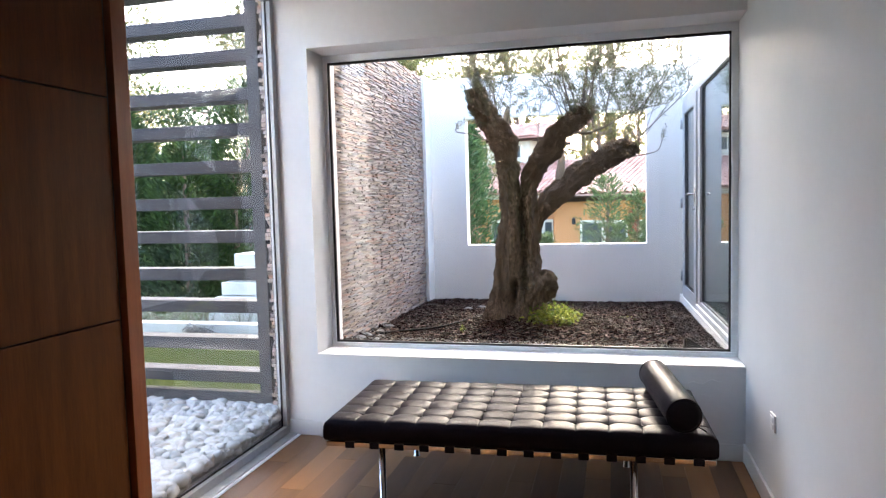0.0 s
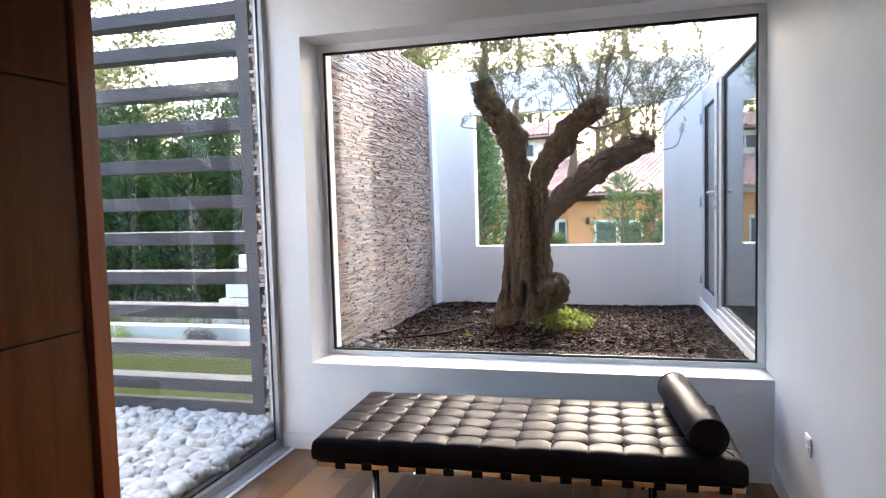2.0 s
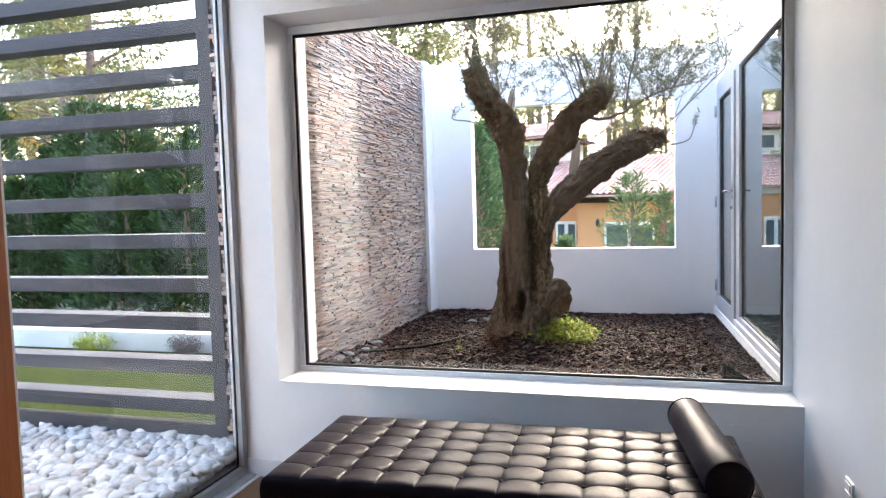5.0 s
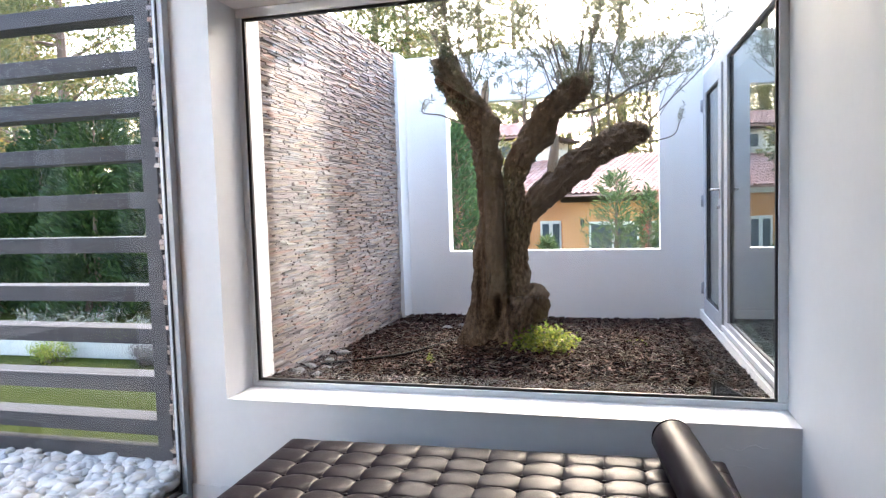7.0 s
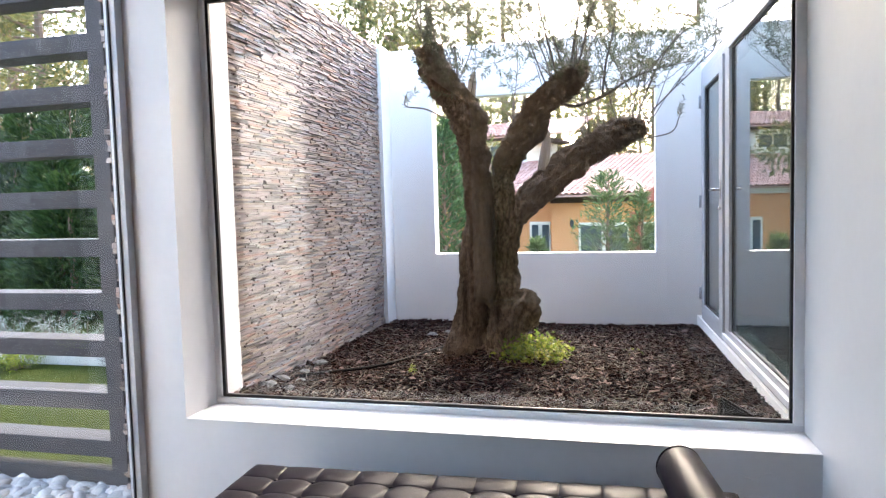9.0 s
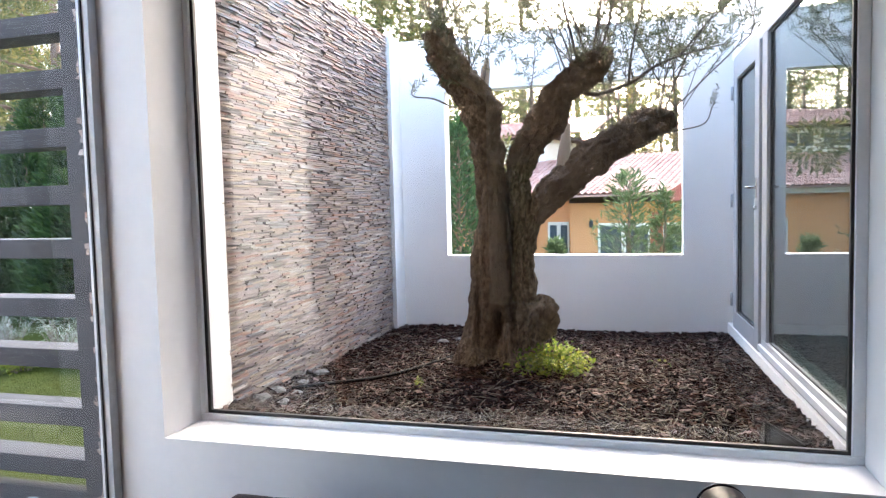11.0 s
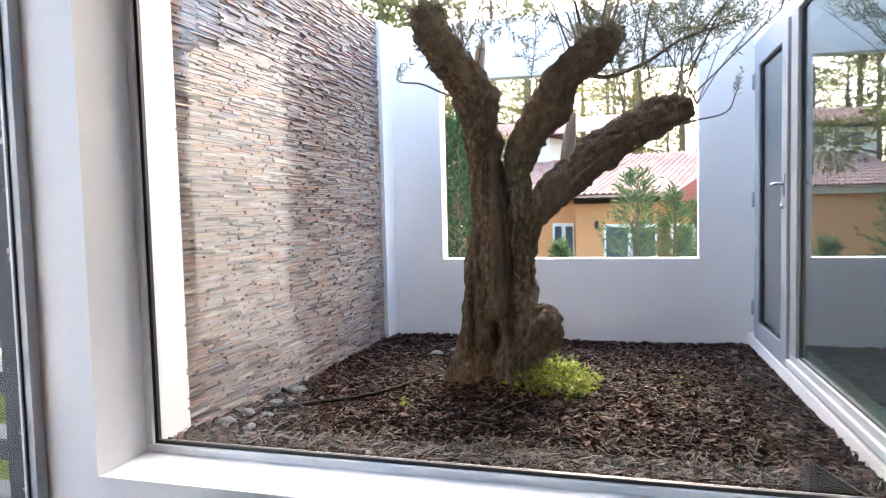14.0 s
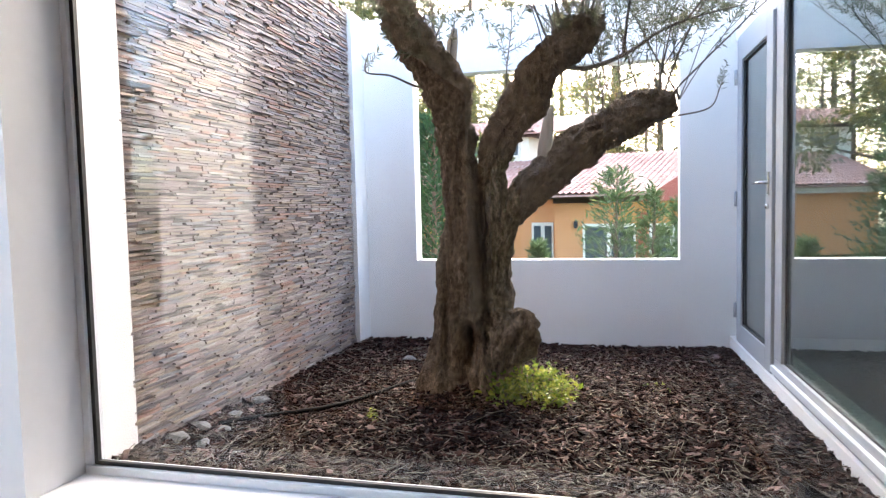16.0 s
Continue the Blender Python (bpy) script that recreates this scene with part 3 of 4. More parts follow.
# ---- olive tree ----
olive = thing("olive_tree", (-1.58, 1.72, 0.47), "old pollarded olive tree with knotty trunk", "tree")
bm = bmesh.new()
MAIN = [(-1.72, 1.76, 0.38, 0.2), (-1.716, 1.76, 0.459, 0.19), (-1.704, 1.76, 0.537, 0.177), (-1.677, 1.75, 0.664, 0.152), (-1.654, 1.74, 0.789, 0.133), (-1.636, 1.73, 0.943, 0.123), (-1.628, 1.72, 1.095, 0.122), (-1.613, 1.71, 1.244, 0.112), (-1.599, 1.7, 1.392, 0.103), (-1.603, 1.68, 1.539, 0.093), (-1.611, 1.66, 1.683, 0.087), (-1.613, 1.62, 1.823, 0.088), (-1.622, 1.58, 1.946, 0.093), (-1.636, 1.53, 2.064, 0.105), (-1.68, 1.48, 2.161, 0.096), (-1.743, 1.43, 2.252, 0.089), (-1.793, 1.38, 2.345, 0.083), (-1.822, 1.34, 2.431, 0.084), (-1.831, 1.33, 2.481, 0.079), (-1.833, 1.327, 2.5, 0.05), (-1.834, 1.326, 2.505, 0.012)]
STEM = [(-1.456, 1.84, 0.38, 0.15), (-1.454, 1.84, 0.465, 0.141), (-1.444, 1.83, 0.592, 0.122), (-1.43, 1.82, 0.749, 0.091), (-1.436, 1.8, 0.935, 0.072), (-1.446, 1.8, 1.087, 0.072), (-1.442, 1.79, 1.238, 0.075), (-1.446, 1.78, 1.387, 0.065), (-1.458, 1.76, 1.536, 0.062), (-1.461, 1.72, 1.666, 0.067), (-1.417, 1.68, 1.785, 0.08), (-1.339, 1.6, 1.905, 0.089), (-1.25, 1.52, 1.993, 0.099), (-1.155, 1.42, 2.113, 0.08), (-1.049, 1.34, 2.179, 0.075), (-0.982, 1.27, 2.221, 0.075), (-0.947, 1.24, 2.253, 0.062), (-0.935, 1.23, 2.285, 0.035), (-0.93, 1.228, 2.305, 0.01)]
LIMB = [(-1.443, 1.78, 1.239, 0.071), (-1.415, 1.79, 1.372, 0.074), (-1.36, 1.81, 1.468, 0.083), (-1.264, 1.84, 1.576, 0.092), (-1.123, 1.89, 1.709, 0.098), (-0.961, 1.94, 1.833, 0.104), (-0.825, 1.98, 1.905, 0.098), (-0.712, 2.01, 1.973, 0.098), (-0.618, 2.03, 1.997, 0.08), (-0.563, 2.04, 2.007, 0.062), (-0.538, 2.045, 2.012, 0.045), (-0.527, 2.046, 2.014, 0.012)]
BURL = [(-1.43, 1.73, 0.6, 0.085), (-1.4, 1.715, 0.72, 0.09), (-1.36, 1.7, 0.81, 0.092), (-1.33, 1.7, 0.88, 0.082), (-1.318, 1.7, 0.93, 0.055), (-1.315, 1.7, 0.955, 0.015)]
for k, (nodes, lob) in enumerate(((MAIN, 0.06), (STEM, 0.05), (LIMB, 0.05))):
    pts, rad = smooth_path(nodes, 14)
    tube(bm, pts, rad, 84, 0.02, lob, seed=k * 3.3 + 1)
pts, rad = smooth_path(BURL, 8)
tube(bm, pts, rad, 56, 0.06, 0.12, seed=9)
for ang, ln in ((2.7, 0.1), (3.5, 0.12), (5.35, 0.1), (0.6, 0.12)):
    c, s = math.cos(ang), math.sin(ang)
    pts, rad = smooth_path([(-1.62 + 0.06 * c, 1.76 + 0.05 * s, 1.1, 0.02), (-1.62 + 0.1 * c, 1.76 + 0.085 * s, 0.86, 0.04), (-1.62 + 0.17 * c, 1.76 + 0.14 * s, 0.62, 0.055), (-1.62 + (0.12 + ln) * c, 1.76 + (0.1 + ln) * s, 0.44, 0.06)], 10)
    tube(bm, pts, rad, 24, 0.02, 0.1, seed=ang)
for v in bm.verts:
    for hx, hz, rx, rz, deep in ((-1.585, 0.79, 0.022, 0.07, 0.34), (-1.62, 0.66, 0.055, 0.09, 0.15), (-1.685, 0.9, 0.014, 0.25, 0.05), (-1.525, 1.05, 0.018, 0.6, 0.1), (-1.7, 0.85, 0.012, 0.2, 0.04), (-1.645, 1.25, 0.01, 0.3, 0.025)):
        if v.co.y < 1.76:
            v.co.y += deep * math.exp(-((v.co.x - hx) / rx) ** 2 - ((v.co.z - hz) / rz) ** 2)
    knob = min(1.0, max(0.0, (v.co.z - 1.5) / 0.5))
    long = Vector((v.co.x * 30, v.co.y * 30, v.co.z * (9 + 12 * knob)))
    crack = abs(noise.noise(long)) + 0.6 * abs(noise.noise(long * 2.1))
    v.co += noise.noise_vector(v.co * 7.0) * 0.012 + noise.noise_vector(v.co * 17) * (0.006 + 0.012 * knob) + noise.noise_vector(v.co * 41) * (0.005 + 0.008 * knob) + noise.noise_vector(v.co * 90) * 0.004
    v.co += noise.noise_vector(long) * 0.009 * (1 - crack)
part("trunk", bm, M_BARK, olive, "gnarled grey-brown bark", True)

twigs = bmesh.new()
LIMB_POINTS = [q for nodes in (MAIN, STEM, LIMB) for q in smooth_path(nodes, 10)[0]]
leaves_c, leaves_d, leaves_l = [], [], []
trng = random.Random(11)


def leaf_pair(p, d, size):
    """Two opposite narrow leaves on a twig."""
    side = d.cross(Vector((trng.gauss(0, 1), trng.gauss(0, 1), trng.gauss(0, 1)))).normalized()
    for sgn in (1, -1):
        if trng.random() < 0.86:
            leaves_c.append(p.copy())
            leaves_d.append((d * 0.55 + side * sgn * trng.uniform(0.5, 1.0) + Vector((0, 0, trng.gauss(-0.05, 0.25)))).normalized())
            leaves_l.append(trng.uniform(0.7, 1.3) * size)


def shoot(p, d, length, r, depth):
    """One thin branch that bends upwards, with side shoots and leaves in pairs."""
    p, d = Vector(p), Vector(d).normalized()
    steps = 11 if depth == 0 else 7
    pts, seg = [p.copy()], length / steps
    bend = Vector((trng.gauss(0, 0.05), trng.gauss(0, 0.05), 0.03))
    for i in range(steps):
        d = (d + bend + Vector((trng.gauss(0, 0.09), trng.gauss(0, 0.09), trng.gauss(0.0, 0.06)))).normalized()
        p = p + d * seg
        if p.x > -0.12:
            p.x, d.x = -0.12, -0.2
        p.y = max(p.y, 0.42)
        pts.append(p.copy())
        if depth < 2 and i >= 2 and trng.random() < (0.72 if depth == 0 else 0.25):
            side = (d * 0.8 + Vector((trng.gauss(0, 0.6), trng.gauss(0, 0.6), trng.gauss(0.1, 0.4)))).normalized()
            shoot(p, side, length * trng.uniform(0.22, 0.45), r * 0.5, depth + 1)
        if depth >= 1 or i >= 3:
            for k in range(2):
                leaf_pair(p - d * seg * (k + trng.random() * 0.5) / 2, d, 0.034)
    tube(twigs, pts, [max(0.001, r * (1 - 0.82 * i / steps)) for i in range(steps + 1)], 5, cap=False)


def branch(nodes, leafy_from=0.5):
    """One set branch through nodes (x, y, z, r), with leaves along its outer part."""
    pts, rad = smooth_path(nodes, 6)
    tube(twigs, pts, rad, 7, cap=False)
    for i in range(int(len(pts) * leafy_from), len(pts) - 1):
        d = (Vector(pts[i + 1]) - Vector(pts[i])).normalized()
        leaf_pair(Vector(pts[i]), d, 0.036)
        if i % 4 == 0:
            shoot(pts[i], d + Vector((trng.gauss(0, 0.5), trng.gauss(0, 0.5), 0.2)), 0.1, 0.0018, 2)


for base, count, lo, hi in (((-1.82, 1.34, 2.45), 17, 0.6, 1.15), ((-1.67, 1.48, 2.16), 12, 0.6, 1.1), ((-0.97, 1.26, 2.24), 17, 0.6, 1.2), ((-1.2, 1.48, 2.08), 4, 0.5, 0.9),
                            ((-0.86, 1.97, 1.92), 12, 0.7, 1.25), ((-0.62, 2.02, 2.0), 13, 0.7, 1.3)):
    near = [q for q in LIMB_POINTS if max(abs(q[0] - base[0]), abs(q[1] - base[1]), abs(q[2] - base[2])) < 0.16]
    for i in range(count):
        on = trng.choice(near)
        p = (on[0] + trng.uniform(-0.05, 0.05), on[1] + trng.uniform(-0.05, 0.05), on[2] + 0.02)
        shoot(p, (trng.gauss(0, 0.42), trng.gauss(-0.05, 0.4), 1.0), trng.uniform(lo, hi), trng.uniform(0.0025, 0.004) if i % 4 else trng.uniform(0.005, 0.007), 0)
# set branches: a low one to each side, a long one under the middle limb, tall shoots at its end
branch([(-1.72, 1.5, 2.07, 0.007), (-1.793, 1.48, 2.09, 0.006), (-1.9, 1.46, 2.14, 0.005), (-2.023, 1.45, 2.165, 0.004), (-1.995, 1.42, 2.25, 0.0025)], 0.7)
branch([(-1.1, 1.36, 2.14, 0.012), (-1.03, 1.35, 2.1, 0.012), (-0.94, 1.33, 2.085, 0.011), (-0.786, 1.3, 2.13, 0.009), (-0.649, 1.28, 2.207, 0.007), (-0.5, 1.26, 2.25, 0.005), (-0.33, 1.24, 2.275, 0.003)], 0.6)
branch([(-0.7, 2.0, 1.9, 0.006), (-0.55, 1.98, 1.93, 0.005), (-0.377, 1.95, 1.961, 0.004), (-0.33, 1.93, 2.05, 0.003), (-0.305, 1.92, 2.135, 0.002)], 0.7)
branch([(-1.05, 1.31, 2.22, 0.008), (-1.09, 1.26, 2.4, 0.007), (-1.135, 1.2, 2.6, 0.005), (-1.16, 1.15, 2.8, 0.003)], 0.6)
branch([(-0.98, 1.25, 2.25, 0.008), (-0.95, 1.2, 2.42, 0.007), (-0.91, 1.15, 2.6, 0.005), (-0.86, 1.1, 2.85, 0.003)], 0.5)
branch([(-0.6, 2.02, 2.03, 0.007), (-0.52, 1.95, 2.25, 0.006), (-0.42, 1.85, 2.45, 0.005), (-0.3, 1.75, 2.6, 0.003)], 0.3)
branch([(-0.55, 1.27, 2.24, 0.005), (-0.42, 1.2, 2.38, 0.004), (-0.3, 1.1, 2.46, 0.003), (-0.18, 1.0, 2.5, 0.002)], 0.2)
branch([(-0.8, 1.3, 2.12, 0.007), (-0.78, 1.28, 2.3, 0.006), (-0.73, 1.24, 2.5, 0.005), (-0.7, 1.2, 2.75, 0.003)], 0.4)
part("branches", twigs, M_TWIG, olive, "thin upright grey-brown shoots", True)
ll = np.array(leaves_l)
tagged(part("leaves", leaf_mesh("leaves", leaves_c, leaves_d, ll, ll * 0.23, M_OLIVE, rng), None, olive, "small narrow grey-green leaves"), kind="stuff")
for pts, rad in (([(-1.2, 1.87, 1.68), (-1.193, 1.86, 1.8), (-1.175, 1.85, 1.92), (-1.165, 1.84, 2.0)], [0.045, 0.036, 0.03, 0.014]), ([(-1.62, 1.53, 2.08), (-1.619, 1.55, 2.2), (-1.608, 1.565, 2.3), (-1.6, 1.57, 2.365)], [0.036, 0.03, 0.025, 0.012])):
    bm = bmesh.new()
    tube(bm, pts, rad, 14, 0.014, 0.1)
    part("dead_stub", bm, M_STUB, olive, "bare pale sawn branch stub", True)

# ---- low shrubs in the bed ----
def clump(name, at, radius, height, count, leaf, material, label, category, group="", narrow=0.6, stems=14, parts=True):
    base = thing(name, at, label, category, group)
    bm = bmesh.new()
    c, d, r0 = [], [], random.Random(int(abs(at[0] * 991 + at[1] * 577)))
    for i in range(stems):
        a, q = r0.uniform(0, 6.28), radius * math.sqrt(r0.random())
        tip = Vector((at[0] + q * math.cos(a), at[1] + q * math.sin(a), at[2] + height * r0.uniform(0.55, 1.0) * (1 - 0.4 * (q / radius) ** 2)))
        foot = Vector((at[0] + 0.3 * q * math.cos(a), at[1] + 0.3 * q * math.sin(a), at[2] - 0.02))
        mid = foot.lerp(tip, 0.5) + Vector((r0.gauss(0, 0.03), r0.gauss(0, 0.03), 0.02)) * radius * 3
        tube(bm, [foot, mid, tip], [0.02 * radius, 0.014 * radius, 0.006 * radius], 5, cap=False)
        for _ in range(count // stems):
            t = r0.uniform(0.25, 1.0)
            p = foot.lerp(mid, t * 2) if t < 0.5 else mid.lerp(tip, t * 2 - 1)
            c.append(p + Vector((r0.gauss(0, 1), r0.gauss(0, 1), r0.gauss(0, 0.7))) * radius * 0.13)
            d.append((r0.gauss(0, 1), r0.gauss(0, 1), r0.gauss(0.35, 0.6)))
    part("stems", bm, M_TWIG, base)
    ln = np.random.default_rng(3).uniform(0.6, 1.3, len(c)) * leaf
    tagged(part("leaves", leaf_mesh("leaves", c, d, ln, ln * narrow, material, rng, up=2.0), None, base), kind="stuff")
    return base


clump("ground_shrub", (-1.26, 1.66, 0.465), 0.27, 0.2, 1500, 0.032, M_SHRUB, "low yellow-green leafy shrub at the olive's foot", "shrub", "", 0.7, 30)
clump("seedling", (-0.61, 2.1, 0.45), 0.085, 0.05, 60, 0.022, M_SHRUB, "small yellow-green seedling in bark mulch", "seedling", "seedlings in the mulch", 0.6, 6)
clump("seedling", (-1.96, 1.25, 0.47), 0.035, 0.12, 50, 0.02, M_SHRUB, "thin upright yellow-green seedling beside the hose", "seedling", "seedlings in the mulch", 0.4, 5)
clump("seedling", (-1.84, 1.9, 0.465), 0.05, 0.1, 50, 0.02, M_SHRUB, "small yellow-green seedling beside the trunk", "seedling", "seedlings in the mulch", 0.5, 5)

# ---- daybed ----
bed = thing("daybed", (-1.24, -0.62, 0.0), "tufted dark leather daybed on steel legs", "daybed")
BX0, BX1, BY0, BY1 = -2.195, -0.295, -1.02, -0.215
nu, nv = 12, 6
CELL = [0, 0.018, 0.04, 0.08, 0.16, 0.3, 0.5, 0.7, 0.84, 0.92, 0.96, 0.982]


def cushion():
    us = [k + c for k in range(nu) for c in CELL] + [nu]
    ws = [k + c for k in range(nv) for c in CELL] + [nv]
    ni, nj = len(us), len(ws)
    cw, cd = (BX1 - BX0) / nu, (BY1 - BY0) / nv
    v, f = [], []
    for u in us:
        for w in ws:
            x, y = BX0 + cw * u, BY0 + cd * w
            pillow = (abs(math.sin(math.pi * u)) * abs(math.sin(math.pi * w))) ** 0.42
            du, dw = abs(u - round(u)) * cw, abs(w - round(w)) * cd
            groove = math.exp(-(min(du, dw) / 0.003) ** 2)
            inner = 0.5 < u < nu - 0.5 and 0.5 < w < nv - 0.5
            button = math.exp(-(math.hypot(du, dw) / 0.024) ** 2) if inner else 0.0
            edge = min(u, nu - u, w, nv - w)
            z = 0.449 + 0.0065 * pillow - 0.0015 * groove - 0.014 * button + 0.003 * noise.noise((x * 6, y * 6, 0)) + 0.0012 * noise.noise((x * 30, y * 30, 3))
            if edge < 0.2:
                z -= 0.008 * (1 - edge / 0.2) ** 2
            v.append((x, y, z))
    for i in range(ni - 1):
        for j in range(nj - 1):
            a = i * nj + j
            f.append((a, a + nj, a + nj + 1, a + 1))
    loop = [i * nj for i in range(ni)] + [(ni - 1) * nj + j for j in range(1, nj)] + [i * nj + nj - 1 for i in range(ni - 2, -1, -1)] + [j for j in range(nj - 2, 0, -1)]
    prev, xm, ym = loop, (BX0 + BX1) / 2, (BY0 + BY1) / 2
    for off, z in ((0.008, 0.434), (0.013, 0.415), (0.015, 0.388), (0.013, 0.36), (0.007, 0.344), (-0.02, 0.339)):
        start = len(v)
        for idx in loop:
            x, y, _ = v[idx]
            hx, hy = (BX1 - BX0) / 2, (BY1 - BY0) / 2
            wob = 0.003 * noise.noise((x * 8, y * 8, z * 20))
            v.append((xm + (x - xm) * (hx + off + wob) / hx, ym + (y - ym) * (hy + off + wob) / hy, z))
        cur = list(range(start, len(v)))
        for k in range(len(loop)):
            k2 = (k + 1) % len(loop)
            f.append((prev[k2], prev[k], cur[k], cur[k2]))
        prev = cur
    f.append(tuple(prev))
    return raw("cushion", v, f, M_LEATHER, True)


cush = part("cushion", cushion(), None, bed, "dark brown leather in stitched squares")
bm = bmesh.new()
for i in range(1, nu):
    for j in range(1, nv):
        x, y = BX0 + (BX1 - BX0) * i / nu, BY0 + (BY1 - BY0) * j / nv
        tube(bm, [(x, y, 0.436), (x, y, 0.4425), (x, y, 0.4445)], [0.009, 0.008, 0.003], 8)
tagged(part("buttons", bm, M_LEATHER, cush, "leather-covered buttons", True), kind="stuff")
for name, y0, y1 in (("front_rail", BY0 - 0.004, BY0 + 0.03), ("back_rail", BY1 - 0.03, BY1 + 0.004)):
    part(name, boxes((BX0 - 0.005, BX1 + 0.005, y0, y1, 0.312, 0.337), bevel=0.003), M_CHROME, bed, "polished steel rail")
for x0 in (BX0 + 0.0, BX1 - 0.03):
    part("side_rail", boxes((x0, x0 + 0.03, BY0 + 0.031, BY1 - 0.031, 0.312, 0.337), bevel=0.003), M_CHROME, bed, "polished steel rail")
for i in range(14):
    x = BX0 + 0.125 + i * 0.131
    part("strap", boxes((x - 0.025, x + 0.025, BY0 - 0.008, BY1 + 0.008, 0.306, 0.3385), bevel=0.004), M_LEATHER, bed, "black leather strap")
for x in (-1.915, -0.655):
    for y in (-0.97, -0.265):
        bm = bmesh.new()
        tube(bm, [(x, y, -0.013), (x, y, -0.007), (x, y, -0.005), (x, y, 0.312)], [0.022, 0.022, 0.017, 0.017], 20)
        part("leg", bm, M_CHROME, bed, "polished steel tube", True)

bed.matrix_basis = Matrix.Translation((-2.228, -1.02, 0.013)) @ pose(0, 0, 0, 0, 0, 2.0) @ Matrix.Translation((2.228, 1.02, 0)) @ bed.matrix_basis

bm = bmesh.new()
prof = [(0.0, 0.0), (0.004, 0.06), (0.012, 0.078), (0.03, 0.0855), (0.2, 0.087), (0.4, 0.0875), (0.6, 0.087), (0.76, 0.0855), (0.778, 0.078), (0.786, 0.06), (0.79, 0.0)]
tube(bm, [(-0.385, -1.035 + a, 0.548) for a, _ in prof], [max(r * 0.95, 0.001) for _, r in prof], 40, 0.002)
bol = tagged(part("bolster", bm, M_LEATHER, smooth=True), "dark brown leather cylinder bolster on the daybed", "bolster")
for y in (-1.02, -0.258):
    bm = bmesh.new()
    ring = [(-0.385 + 0.0785 * math.cos(a), y, 0.548 + 0.0785 * math.sin(a)) for a in np.linspace(0, 2 * math.pi, 41)]
    tube(bm, ring, [0.004] * 41, 6, cap=False)
    part("piping", bm, M_LEATHER, bol, "stitched edge piping", True)
bm = bmesh.new()
tube(bm, [(-0.335, -1.0, 0.5), (-0.285, -1.0, 0.47), (-0.262, -1.0, 0.44)], [0.003] * 3, 6)
part("strap", bm, M_LEATHER, bol, "thin leather strap")
bol.matrix_basis = Matrix.Translation((-0.43, -0.96, 0.5495)) @ pose(0, 0, 0, 0.3, 0, 7.0) @ Matrix.Translation((0.385, 1.035, -0.548))

# ---- socket ----
sock = thing("wall_socket", (-0.004, -0.715, 0.468), "white plastic wall socket plate", "socket")
part("plate", boxes((-0.010, -0.0005, -0.762, -0.675, 0.428, 0.51), bevel=0.003), M_SOCKET, sock)
part("insert", boxes((-0.0135, -0.009, -0.747, -0.69, 0.472, 0.5), (-0.0135, -0.009, -0.747, -0.69, 0.438, 0.466), bevel=0.002), M_SOCKET, sock)

# ---- outside the side glazing ----
structure("gravel_bed", boxes((-8.0, -2.985, -6.0, 0.16, -0.2, 0.075)), M_GRAVELBED, "bed under the white pebbles", "gravel bed")
ico = bmesh.new()
bmesh.ops.create_icosphere(ico, subdivisions=2, radius=1.0)
iv = np.array([v.co[:] for v in ico.verts])
ifc = np.array([[v.index for v in f.verts] for f in ico.faces])
ico.free()
n = 6500
px, py = -3.0 - 2.6 * rng.random(n) ** 1.2, rng.uniform(-1.7, 0.1, n)
s = np.clip(rng.normal(0.034, 0.008, n), 0.016, 0.056)
sc = np.stack([s * rng.uniform(1.0, 1.6, n), s * rng.uniform(0.75, 1.05, n), s * rng.uniform(0.5, 0.8, n)], 1)
yaw = rng.uniform(0, 6.28, n)
pv = iv[None] * sc[:, None] * (1 + 0.12 * np.sin(iv[None, :, [1, 2, 0]] * 2.3 + rng.uniform(0, 6, (n, 1, 3))))
ca, sa = np.cos(yaw)[:, None], np.sin(yaw)[:, None]
tl = rng.normal(0, 0.3, n)[:, None]
pv[:, :, 2], pv[:, :, 0] = pv[:, :, 2] * np.cos(tl) + pv[:, :, 0] * np.sin(tl), pv[:, :, 0] * np.cos(tl) - pv[:, :, 2] * np.sin(tl)
pv[:, :, 0], pv[:, :, 1] = ca * pv[:, :, 0] - sa * pv[:, :, 1], sa * pv[:, :, 0] + ca * pv[:, :, 1]
pv += np.stack([px, py, 0.085 + rng.uniform(0, 0.05, n) + 0.03 * np.clip((py + 0.6) / 0.6, 0, 1)], 1)[:, None]
pf = (np.arange(n)[:, None, None] * len(iv) + ifc[None]).reshape(-1, 3)
tagged(part("white_pebbles", raw("white_pebbles", pv.reshape(-1, 3), pf, M_PEBBLE, True)), "smooth rounded white pebbles on the ground", "pebbles", kind="stuff")

screen = thing("louvre_screen", (-4.5, 0.08, 0.1), "grey painted wooden louvre screen standing in pebbles", "louvre screen")
part("post", boxes((-3.176, -3.085, 0.055, 0.215, 0.0, 3.25), bevel=0.004), M_LOUVRE, screen)
part("post", boxes((-7.6, -7.5, 0.075, 0.165, 0.0, 3.25), bevel=0.004), M_LOUVRE, screen)
slat = boxes((-7.5, -3.176, 0.06, 0.21, -0.043, 0.043), bevel=0.004)
slat_me = mesh_of("slat", slat, M_LOUVRE)
for k in range(1, 13):
    o = part("slat", slat_me, None, screen)
    o.matrix_parent_inverse = Matrix()
    o.location = (4.5, -0.08, -0.1 + 0.108 + 0.25 * k)
    o.rotation_euler = (0, radians(0.15 * math.sin(k * 2.7)), 0)
part("base_board", boxes((-7.5, -3.165, 0.07, 0.14, 0.06, 0.25), bevel=0.004), M_LOUVRE, screen)

